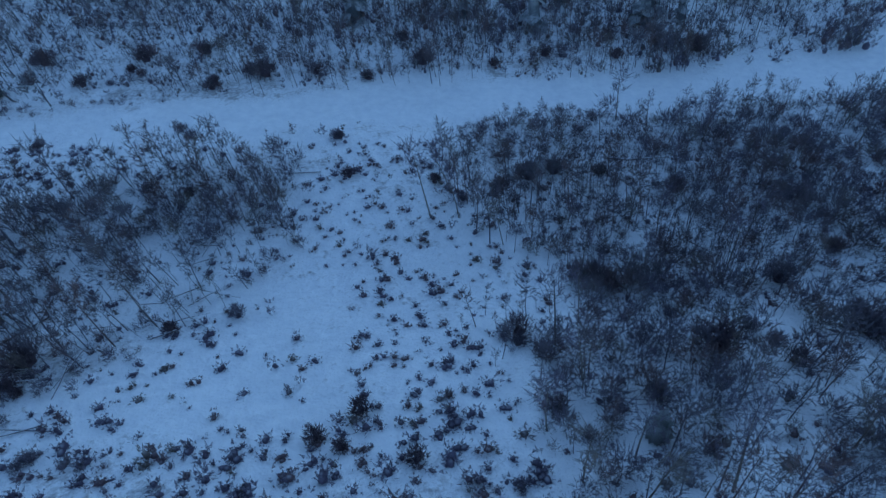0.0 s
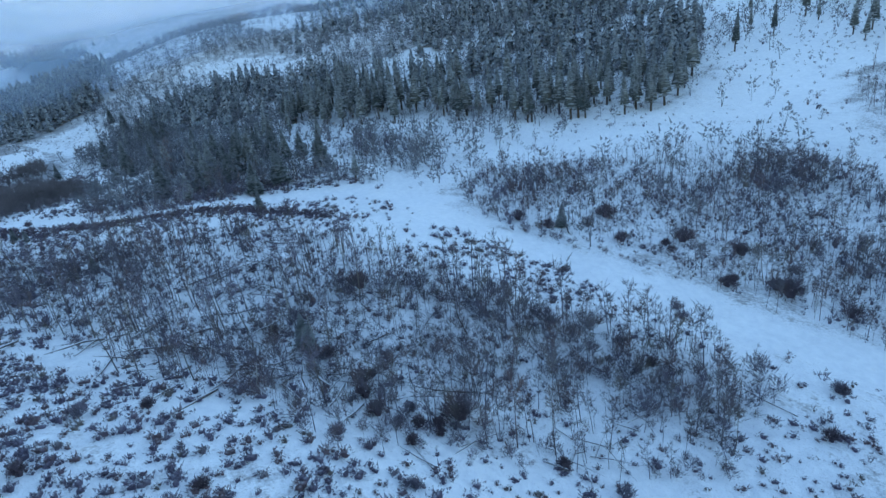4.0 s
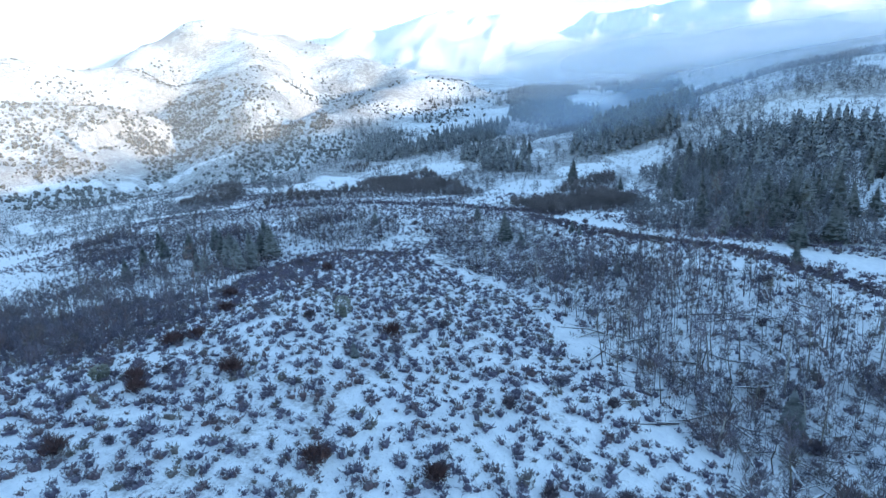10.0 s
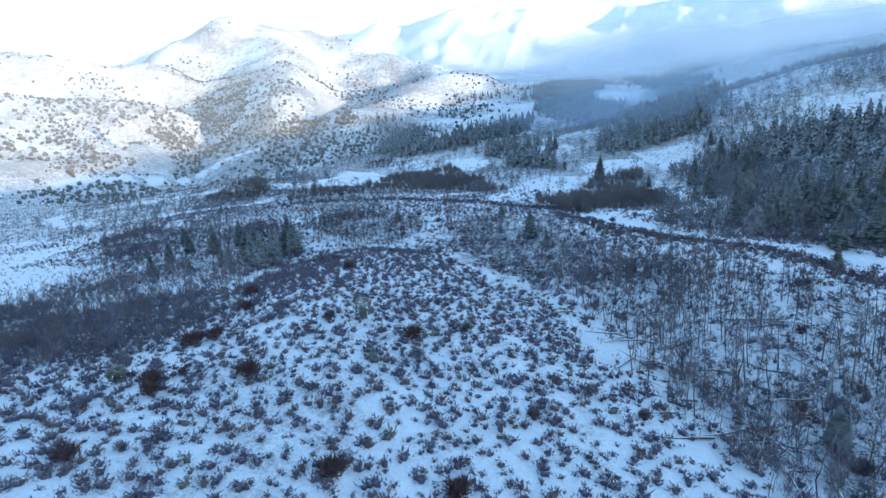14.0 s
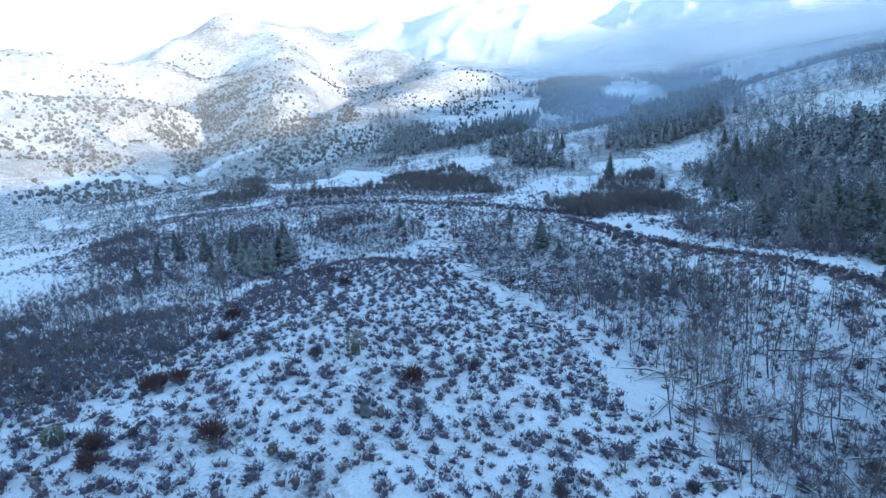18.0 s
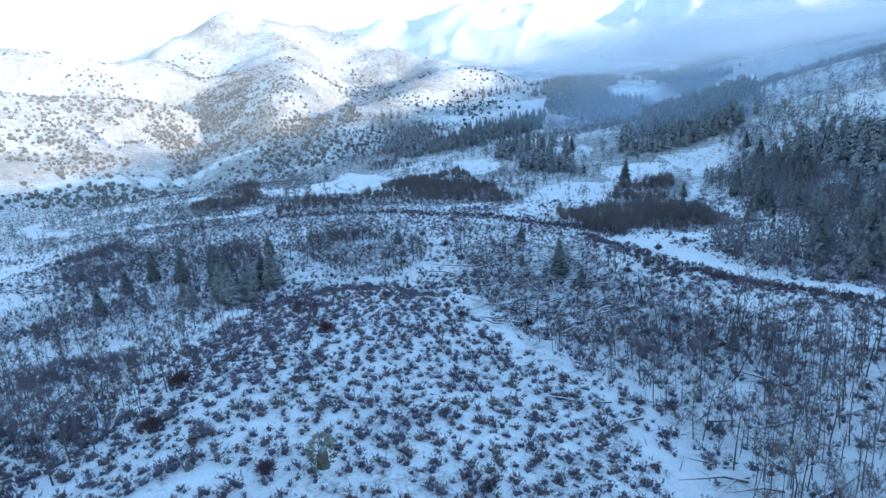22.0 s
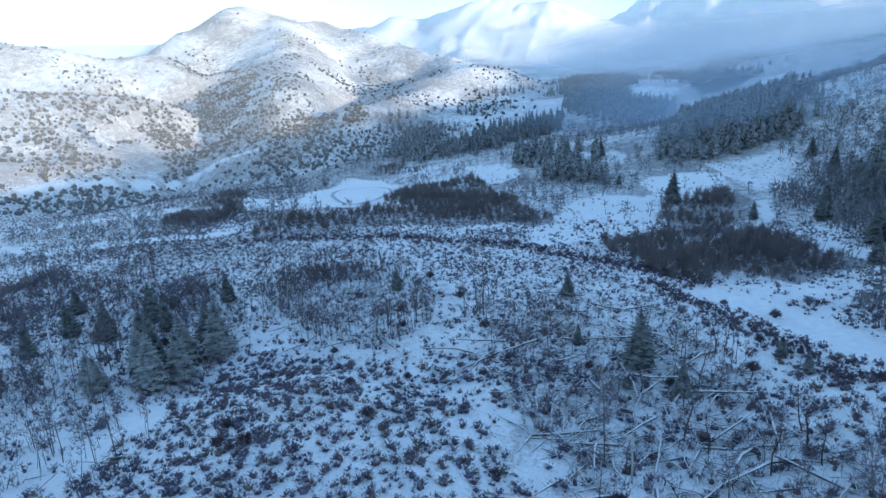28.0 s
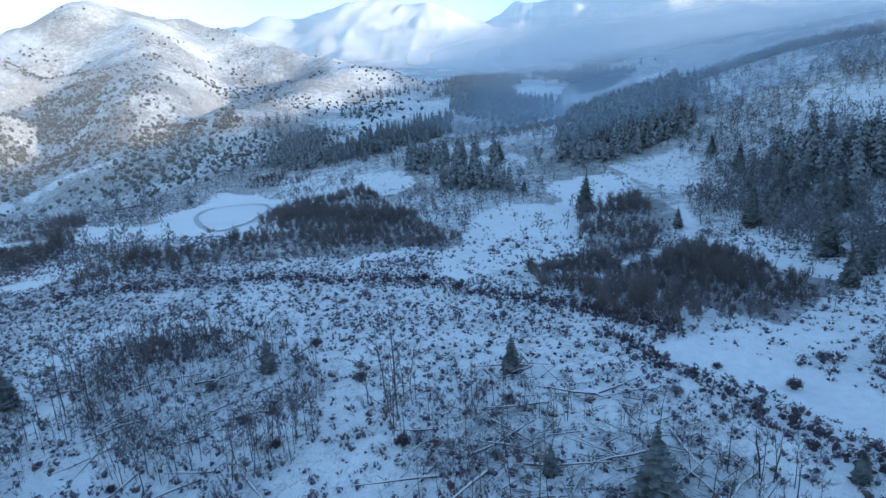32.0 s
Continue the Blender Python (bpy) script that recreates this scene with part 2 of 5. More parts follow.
def fold(x, y, points, width):
    """1 along a line of points, falling to 0 over about that width to its sides."""
    best = np.full(np.shape(x), 1e9)
    for (ax, ay), (bx, by) in zip(points, points[1:]):
        dx, dy = bx - ax, by - ay
        k = np.clip(((x - ax) * dx + (y - ay) * dy) / (dx * dx + dy * dy), 0, 1)
        best = np.minimum(best, (x - ax - k * dx) ** 2 + (y - ay - k * dy) ** 2)
    return np.exp(-best / (2 * width ** 2))


def ridge(x, y, points, fall, width):
    """The height of a ridge: its crest runs through points (x, y, z), its sides fall away from it."""
    best, top = np.full(np.shape(x), 1e9), np.zeros(np.shape(x))
    for (ax, ay, az), (bx, by, bz) in zip(points, points[1:]):
        dx, dy = bx - ax, by - ay
        k = np.clip(((x - ax) * dx + (y - ay) * dy) / (dx * dx + dy * dy), 0, 1)
        d = (x - ax - k * dx) ** 2 + (y - ay - k * dy) ** 2
        z = az + k * (bz - az) - fall * (np.sqrt(d + width ** 2) - width)
        nearer = d < best
        top, best = np.where(nearer, z, top), np.minimum(best, d)
    return top


# crest lines on the plan, how fast their sides fall, how round they are, and how rough
RIDGES = [
    (0.42, 22, 20, [(-1330, -1250, 2), (-1200, -1010, 14), (-1120, -930, -2), (-1097, -845, 58), (-1150, -775, 32), (-1218, -736, 36), (-1180, -560, -6), (-1130, -420, -32), (-1010, -260, -54), (-930, -175, -66), (-885, -150, -75)]),
    (0.40, 18, 14, [(-1130, -790, 42), (-960, -640, 0), (-820, -535, -20), (-690, -455, -38), (-600, -410, -58), (-540, -380, -78)]),
    (0.34, 20, 11, [(-1020, -330, -36), (-860, -340, -46), (-720, -335, -55), (-600, -332, -63), (-540, -300, -76)]),
    (0.38, 34, 13, [(-300, -900, 16), (-400, -730, -16), (-480, -630, -38), (-566, -556, -52), (-552, -505, -72)]),
    (0.38, 30, 16, [(-480, -1200, 52), (-640, -900, 6), (-760, -760, -14), (-800, -640, -34), (-740, -570, -52)]),
    (0.12, 60, 4, [(-760, -20, -50), (-873, -32, -48), (-1000, -30, -48)]),
    (0.34, 60, 60, [(-2900, -1900, -10), (-3030, -1560, 30), (-3080, -1430, 60), (-3156, -1261, 62), (-3221, -1086, 124), (-3292, -847, 141), (-3339, -633, 132), (-3361, -509, 94), (-3381, -300, -20)]),
    (0.30, 60, 55, [(-3221, -1086, 90), (-2900, -860, -10), (-2600, -700, -90)]),
    (0.30, 60, 50, [(-3339, -633, 110), (-2980, -480, 0), (-2650, -330, -100)]),
    (0.36, 80, 65, [(-3984, -420, 80), (-3995, -187, 152), (-3999, 39, 180), (-3990, 270, 240), (-3979, 396, 285), (-3942, 674, 315), (-3843, 1106, 280), (-3757, 1370, 215), (-3600, 1700, 140)]),
    (0.32, 60, 55, [(-3979, 396, 270), (-3560, 250, 80), (-3200, 120, -50)]), (0.32, 60, 55, [(-3890, 900, 270), (-3400, 700, 70), (-2900, 560, -60)]),
    (0.40, 50, 45, [(-3995, -187, 140), (-3600, -230, 40), (-3300, -250, -40)]), (0.40, 50, 50, [(-3942, 674, 300), (-3600, 560, 150), (-3300, 480, 20)]), (0.40, 50, 50, [(-3843, 1106, 265), (-3450, 960, 120), (-3100, 860, 0)]), (0.40, 50, 50, [(-3757, 1370, 205), (-3400, 1220, 90), (-3000, 1080, -20)])]


# gullies in the hills: depth, half width, line
GULLIES = [(20, 30, [(-440, -422), (-500, -452), (-570, -488), (-680, -585), (-850, -715)]), (14, 26, [(-700, -385), (-800, -420), (-920, -500), (-1060, -600)]), (10, 22, [(-600, -620), (-700, -720), (-760, -860)]), (9, 18, [(-590, -360), (-680, -385), (-760, -400)])]


def south_foot(x):
    """Where the southern hills begin."""
    return -150 - 280 * np.minimum(np.exp(np.minimum((x + 300) / 250, 3)), 1 + (x + 300) / 800)


def far_land(x, y):
    """The valley, the shaded slope in the north, and the hills and mountains about it."""
    xe = x + 0.75 * soft(-x - 330, 60) + 0.2 * soft(-x - 950, 80) - 1.1 * soft(x - 150, 60)
    ye = y + soft(-y - 310, 50) - 0.8 * soft(y - 150, 60)
    z = 0.13 * xe + 0.12 * ye + 5.0 / (1 + np.exp((x + 240) / 18))
    foot = 105 - 75 / (1 + np.exp((x + 210) / 35)) - 0.04 * soft(-x - 500, 60)
    up = soft(y - foot, 22)
    rise = 0.34 * (up - soft(up - 420 - 130 / (1 + np.exp(-(x + 260) / 30)), 20))
    crest = 150 + 50 / (1 + np.exp(-(x + 190) / 38)) + 120 / (1 + np.exp((x + 1450) / 70)) + 9 * fbm(x, y, 300, 3, 5)
    z = z + crest * (1 - np.exp(-rise / crest)) + np.clip(rise / 60, 0, 1) * 7 * fbm(x, y, 130, 3, 31)
    rough = fbm(x, y, 420, 6, 11, True) - 0.2
    for fall, width, uneven, points in RIDGES:
        hill = ridge(x + 0.6 * uneven * fbm(x, y, 140, 2, 63), y + 0.6 * uneven * fbm(x, y, 140, 2, 64), points, fall, width) + uneven * rough
        z = np.where(hill > z - 40, z + soft(hill - z, 6), z)
    for depth, width, line in GULLIES:
        z = z - depth * fold(x + 14 * fbm(x, y, 90, 2, 65), y + 14 * fbm(x, y, 90, 2, 66), line, width)
    return z


STEP, WEST, SOUTH, COLUMNS = 75.0, -430.0, -400.0, 8
SWELL = [
    -6.8, -10.6, -4.3, -0.8, -0.2, -0.0, -0.0, 0.0,
    -9.9, -10.5, -0.9, -2.3, -1.6, -0.1, 0.0, 0.0,
    0.4, 1.8, 6.9, -4.4, -3.3, 0.3, 0.3, 0.1,
    -0.5, -5.1, 2.3, 4.1, 0.8, 0.1, 3.6, 0.9,
    -0.2, 1.6, -3.3, 10.5, -1.5, -3.1, 13.0, 2.8,
    4.2, 9.3, -4.4, 0.9, 1.3, 6.9, 8.8, -0.4,
    13.9, -3.8, -0.8, 3.3, 5.7, -0.5, -6.4, -5.6,
    13.2, 1.6, 1.4, 3.2, 0.4, -2.8, -1.5, -8.4,
    2.0, 0.6, 0.1, 0.2, -1.5, -4.4, -6.5, -6.9]


def near_land(x, y):
    z = 0.0
    for k, a in enumerate(SWELL):
        cx, cy = WEST + STEP * (k % COLUMNS), SOUTH + STEP * (k // COLUMNS)
        z = z + a * np.exp(-((x - cx) ** 2 + (y - cy) ** 2) / (2 * 58.0 ** 2))
    return z


FOLDS = [(0.8, 5, [(-95, 38), (-104.5, 30.5), (-112.5, 21), (-118, 8.5), (-130, -3), (-145, -11)]), (1.7, 15, [(-5, -20), (-40, -26), (-75, -38), (-108, -52)]), (-2.4, 11, [(20, 42), (-40, 30), (-80, 0), (-112, -16)]),
         (0.3, 14, [(-100, 10), (-140, 0), (-185, -15), (-230, -45)]),
         (1.5, 11, [(-58, -37), (-83, -50), (-105, -56)]), (-2.2, 6, [(-117, -44), (-122, -54), (-123, -66), (-116, -78)]), (1.6, 12, [(-143, -30), (-155, -50), (-165, -75)])]


def height(x, y):
    z = far_land(x, y) + near_land(x, y)
    for rise, width, points in FOLDS:
        z = z + rise * fold(x, y, points, width)
    return z


# ---- roads, thickets and woods on the plan ----
ROADS = [(3.6, [(120, 82), (60, 76), (31, 73), (8, 71.5), (-14, 69), (-37, 66.5), (-64, 61.6), (-79, 61.5), (-93, 60)]),
         (3.4, [(-88, 64), (-96, 59), (-103, 54), (-108, 46), (-111, 38), (-114.5, 30), (-117.5, 22), (-120.5, 15), (-125, 10.5), (-132, 6), (-139, 3), (-147, -3), (-153, -9)]),
         (3.0, [(-142, -1), (-150, -4), (-157, -10)]), (1.5, [(-226, 7), (-212, 15), (-190, 21), (-175, 24), (-161, 27)]),
         (2.2, [(-93, 60), (-104, 66), (-116, 66), (-135, 60)]), (2.0, [(-21, 131), (-17.6, 157)]), (1.3, [(-206, -10), (-214, -2), (-226, 7), (-247, 13), (-268, 14)])]
FAR_ROADS = [(3.6, [(-262, -179), (-246, -186), (-250, -235), (-243, -277), (-235, -303), (-226, -309), (-217, -302), (-209, -279), (-207, -255)]), (3.4, [(-203, -240), (-200, -215), (-195, -178), (-194, -143)]),
             (3.4, [(-250, -440), (-314, -443), (-401, -446), (-448, -432), (-493, -406), (-517, -376)])]
GULLY = [(-144, -49), (-128, -40), (-114, -31), (-98, -22), (-86, -15), (-79, -5), (-67, 1), (-55, 5), (-47, 11), (-40, 14), (-33, 14), (-29, 24), (-22, 30), (-16, 39), (-15, 46), (-20, 56), (-28, 59), (-41, 51), (-54, 46), (-64, 45), (-74, 42), (-85, 37), (-94, 29), (-98, 18), (-106, 8), (-119, -3), (-129, -10), (-147, -30)]
EAST = [(-3, 51), (8, 66), (35, 70), (62, 64), (75, 45), (60, 28), (35, 33), (19, 34), (10, 37), (3, 42)]
LOW = [(2, 30), (10, 36), (20, 31), (36, 31), (60, 24), (60, 0), (22, 6), (7, 12), (5, 18), (3, 24)]
BEYOND = [(-90, 68), (-62, 66), (-40, 72), (-14, 75), (15, 77), (40, 80), (110, 90), (120, 125), (32, 122), (-3, 126), (-28, 132), (-61, 128), (-84, 101), (-94, 78)]
UPPER = [(-30, 135), (20, 128), (90, 130), (140, 160), (120, 240), (30, 260), (-30, 230), (-60, 180)]
FOREST = [(-194, 72), (-212, 83), (-213, 114), (-199, 143), (-169, 181), (-130, 218), (-83, 151), (-110, 118), (-159, 85)]
WEST_WOOD = [(-154, 8), (-139, 9), (-130, 12), (-124, 20), (-120, 31), (-116, 42), (-106, 59), (-98, 70), (-122, 91), (-151, 82), (-190, 84), (-200, 64), (-236, 44), (-300, 52), (-290, 37), (-274, 18), (-212, 24), (-190, 26), (-174, 30), (-162, 31), (-158, 20)]
THICKET = [(-156, 7), (-139, 8), (-131, 10.5), (-125, 16), (-121, 25), (-117, 38), (-113, 47), (-126, 44), (-150, 36), (-158, 22)]
SOUTH_BANK = [(-33, -50), (-57, -52), (-91, -69), (-105, -82), (-122, -81), (-131, -80), (-148, -103), (-157, -137), (-166, -175), (-150, -185), (-120, -150), (-81, -135), (-20, -100)]
HOLLOW = [(-150, -97), (-160, -93), (-163, -78), (-157, -61), (-146, -53), (-135, -51), (-129, -58), (-131, -71), (-137, -83)]
MEADOW_WOOD = [(-186, -125), (-200, -134), (-217, -133), (-213, -109), (-232, -111), (-289, -129), (-337, -131), (-340, -110), (-309, -89), (-249, -60), (-230, -46), (-218, -54), (-222, -67), (-207, -80), (-201, -97), (-194, -109)]
WILLOWS = [(-200, -30), (-213, -15), (-226, 6), (-210, 13), (-186, 17), (-175, 11), (-167, 1), (-163, -10), (-172, -21)]
FAR_WILLOWS = [(-217, -192), (-234, -207), (-256, -213), (-286, -222), (-283, -206), (-250, -180), (-220, -159), (-211, -165)]
BAND = [(-150, -110), (-185, -85), (-205, -100), (-235, -130), (-240, -160), (-200, -165), (-160, -150)]
POND = [(-274, -210), (-262, -171), (-316, -184), (-388, -206), (-346, -151), (-261, -112), (-219, -107), (-227, -142), (-246, -178)]
MEADOW = [(-195, -49), (-224, -51), (-263, -52), (-283, -40), (-276, -23), (-312, -19), (-315, -7), (-306, 6), (-296, 0), (-255, -9), (-227, -20), (-201, -31), (-191, -40)]
SLOPE_WOOD = [(-334, -13), (-421, -13), (-659, 17), (-671, 43), (-644, 80), (-408, 56), (-361, 48), (-344, 32), (-334, 19), (-328, 2)]
VALLEY_FIRS = [(-387, -97), (-486, -117), (-400, -84), (-372, -45), (-308, -37), (-306, -52), (-326, -73)]
FAR_FIRS = [(-439, -205), (-544, -251), (-637, -234), (-448, -165)]
DARK_VALLEY = [(-676, -109), (-1073, -175), (-1437, -163), (-1346, -85), (-946, -59), (-770, -50), (-713, -9), (-646, -9), (-583, -43)]
UPPER_POND = [(-327, -119), (-399, -131), (-398, -111), (-347, -85), (-330, -85), (-318, -104)]
FIELDS = [[(-325, -1), (-327, 10), (-339, 31), (-316, 36), (-285, 21), (-282, 12)], [(-885, -53), (-890, 5), (-800, 8), (-796, -47)], [(-721, -24), (-749, 6), (-703, 26), (-670, 21), (-686, -9)],
          [(-769, 68), (-751, 102), (-658, 105), (-693, 81)], [(-371, -54), (-363, -38), (-342, -35), (-343, -47)], [(-417, -189), (-419, -154), (-385, -141), (-393, -172)]]
DARK_BACK = [(-1387, -34), (-1040, 45), (-859, 82), (-790, 66), (-768, 29), (-930, 11)]
BELT = [(-493, -181), (-625, -164), (-665, -107), (-573, -103), (-482, -125), (-437, -160)]
RIDGE_WOOD = [(-259, 45), (-324, 57), (-301, 86), (-284, 95), (-245, 112), (-196, 93), (-205, 79)]
BACK_WOOD = [(-233, 154), (-241, 189), (-253, 232), (-199, 278), (-153, 272), (-155, 221), (-171, 186), (-183, 159)]
HILL_WOODS = [[(-547, -384), (-574, -392), (-632, -376), (-609, -337), (-561, -366)], [(-576, -321), (-640, -347), (-682, -355), (-600, -307)], [(-540, -550), (-573, -550), (-530, -452), (-469, -421), (-422, -420), (-481, -464)], [(-730, -651), (-790, -580), (-611, -469), (-600, -521)]]
HILLSIDE = [(-97, 69), (-97, 104), (-79, 146), (-71, 180), (-41, 186), (-32, 169), (-35, 145), (-60, 141), (-74, 121), (-88, 95)]
CLEARING = [(-178, 64), (-193, 79), (-190, 92), (-150, 80), (-123, 64), (-130, 57), (-141, 53)]
SAGE_SLOPE = [(-354, 76), (-367, 88), (-354, 112), (-321, 127), (-284, 127), (-264, 119), (-272, 109), (-282, 92), (-323, 87)]
HIGH_SLOPE = [(-392, 131), (-625, 219), (-605, 258), (-368, 160), (-367, 142)]
FLATS = [(-190, -130), (-170, -330), (-220, -420), (-420, -420), (-430, -340), (-310, -215), (-235, -150)]
LANE = [(-208, -168), (-215, -154), (-199, -140), (-183, -135)]
UPPER_WILLOWS = [(-219, -19), (-246, -20), (-278, -8), (-285, 3), (-266, 6), (-229, 4), (-214, -8)]
POND_BRUSH = [(-396, -197), (-422, -209), (-429, -194), (-411, -166), (-396, -164), (-392, -177)]
MIXED_WOOD = [(-236, 41), (-212, 66), (-201, 75), (-192, 87), (-221, 117), (-256, 104), (-298, 90), (-328, 57)]
TERRACE = [(-118, -50), (-100, 0), (-110, 30), (-160, 5), (-200, -18), (-215, -60), (-205, -100), (-165, -100), (-130, -85)]
TANGLE = [(-90, -13), (-100, -23), (-116, -32), (-130, -42), (-150, -44), (-150, -18), (-120, -2), (-100, 0)]
CREST = [(-182, -126), (-186, -111), (-189, -94), (-192, -79), (-192, -60), (-190, -48), (-183, -36), (-177, -25), (-170, -16), (-164, -11)]
KERB = [(-90, 42), (-95, 38), (-100, 34.5), (-104.5, 30.5), (-109, 26), (-112.5, 21), (-115, 14.5), (-118, 8.5), (-123, 2.5), (-130, -3), (-140, -9), (-152, -15), (-162, -18)]
SPUR = [(15, 12), (1, 19), (-13, 18), (-24, 19), (-32, 14), (-45, 5), (-70, -6), (-84, -16), (-104, -31), (-122, -46), (-128, -58), (-120, -76), (-95, -72), (-60, -58), (-20, -55), (40, -60)]


def inside(x, y, shape):
    r = np.zeros(np.shape(x), bool)
    for (ax, ay), (bx, by) in zip(shape, shape[1:] + shape[:1]):
        cross = (ay > y) != (by > y)
        r ^= cross & (x < (bx - ax) * (y - ay) / (by - ay + 1e-9) + ax)
    return r


def wobble(x, y, size, far, seed):
    return x + far * fbm(x, y, size, 3, seed), y + far * fbm(x, y, size, 3, seed + 50)


def on_road(x, y, more=0.0):
    r = np.zeros(np.shape(x), bool)
    wx, wy = wobble(x, y, 9, 1.2, 77)
    for half, line in ROADS + FAR_ROADS:
        r |= fold(wx, wy, line, 1.0) > math.exp(-0.5 * (half + more) ** 2)
    return r


def surface(x, y):
    """The snow's own height: the land with its bumps, smooth on the roads."""
    z = height(x, y)
    near = np.exp(-(((x + 100) / 500) ** 2 + (y / 500) ** 2))
    z = z + near * (0.7 * fbm(x, y, 22, 3, 3) + 0.22 * fbm(x, y, 4, 2, 8))
    z = z + np.clip((south_foot(x) - y) / 140, 0, 1) * 8 * fbm(x, y, 130, 5, 12, True)
    for half, line in ROADS:
        z = z - 0.35 * np.clip(fold(x, y, line, half * 0.8) * 1.6, 0, 1)
    return z


def cover_of(x, y):
    """How much brush and litter shows through the snow."""
    c = 0.2 + 0.3 * fbm(x, y, 60, 4, 21)
    c = np.where((x < -225) & ~inside(x, y, TERRACE), 0.68 + 0.4 * fbm(x, y, 70, 4, 23), c)
    wx, wy = wobble(x, y, 34, 10, 91)
    for shape, much in ((GULLY, 0.3), (EAST, 0.3), (LOW, 0.3), (BEYOND, 0.45), (UPPER, 0.6), (FOREST, 0.4), (WEST_WOOD, 0.6), (SOUTH_BANK, 0.4), (HOLLOW, 0.4),
                        (MEADOW_WOOD, 0.8), (WILLOWS, 0.9), (FAR_WILLOWS, 0.9), (BAND, 0.4), (SPUR, 0.36), (TANGLE, 0.4), (SLOPE_WOOD, 0.8), (VALLEY_FIRS, 0.7), (RIDGE_WOOD, 0.6), (BELT, 0.7), (DARK_BACK, 0.8), *[(w, 0.75) for w in HILL_WOODS], (FAR_FIRS, 0.8), (DARK_VALLEY, 0.85), (UPPER_WILLOWS, 0.9), (POND_BRUSH, 0.9), (MIXED_WOOD, 0.6), (TERRACE, 0.42), (CLEARING, 0.35), (SAGE_SLOPE, 0.35), (HIGH_SLOPE, 0.4), (FLATS, 0.6), (FAR_WILLOWS, 1.0), (BAND, 0.62)):
        c = np.where(inside(wx, wy, shape), much + 0.15 * fbm(x, y, 20, 3, 22), c)
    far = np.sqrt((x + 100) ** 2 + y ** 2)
    hills = np.clip(0.14 + 0.9 * fbm(x, y, 70, 5, 41), 0, 0.55) + np.clip((far - 650) / 300, 0, 1) * np.clip(0.25 + 0.9 * fbm(x, y, 240, 4, 42), 0, 0.6)
    c = np.where(far > 330, np.maximum(c, hills), c)
    c = np.where((far > 330) & (y > 40), np.maximum(c, 0.7), c)
    for shape, much in ((POND, 0.02), (UPPER_POND, 0.02), (LANE, 0.04), (MEADOW, 0.05), (SAGE_SLOPE, 0.4), (HIGH_SLOPE, 0.45), *[(f, 0.4) for f in FIELDS]):
        c = np.where(inside(wx, wy, shape), much, c)
    c = np.where(on_road(x, y), 0.02, c)
    # less cover with distance, down to a quarter
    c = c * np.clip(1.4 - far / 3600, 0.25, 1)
    return np.clip(c, 0, 1)


def mesh_of(name, verts, tris, mat, attrs=None, smooth=False):
    me = bpy.data.meshes.new(name)
    me.vertices.add(len(verts))
    me.vertices.foreach_set("co", np.asarray(verts, np.float32).ravel())
    side = tris.shape[1]
    me.loops.add(tris.size)
    me.loops.foreach_set("vertex_index", np.asarray(tris, np.int32).ravel())
    me.polygons.add(len(tris))
    me.polygons.foreach_set("loop_start", np.arange(len(tris), dtype=np.int32) * side)
    if smooth:
        me.polygons.foreach_set("use_smooth", np.ones(len(tris), bool))
    for key, values in (attrs or {}).items():
        me.attributes.new(key, "FLOAT", "POINT").data.foreach_set("value", np.asarray(values, np.float32))
    me.materials.append(mat)
    me.update(calc_edges=True)
    me.validate()
    return me


# ---- the ground, one sheet to the horizon ----
def grid_line(centre, low, high):
    """Lines close together about the centre, wider apart towards the horizon."""
    far = math.asinh(4750 / 60)
    return centre + 60 * np.sinh(np.concatenate([np.linspace(-far, 0, low)[:-1], np.linspace(0, far, high)]))


gx, gy = np.meshgrid(grid_line(-90, 310, 90), grid_line(0, 250, 180))
gz = surface(gx, gy)
index = np.arange(gx.size).reshape(gx.shape)
quads = np.stack([index[:-1, :-1], index[:-1, 1:], index[1:, 1:], index[1:, :-1]], -1).reshape(-1, 4)
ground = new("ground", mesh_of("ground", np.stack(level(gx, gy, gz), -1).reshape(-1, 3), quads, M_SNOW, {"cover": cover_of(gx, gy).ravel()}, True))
tagged(ground, "snow-covered valley, spur and mountains with brush showing through", "ground", kind="structure")

# ---- plants as small meshes: corners and triangles ----
rng = np.random.default_rng(7)


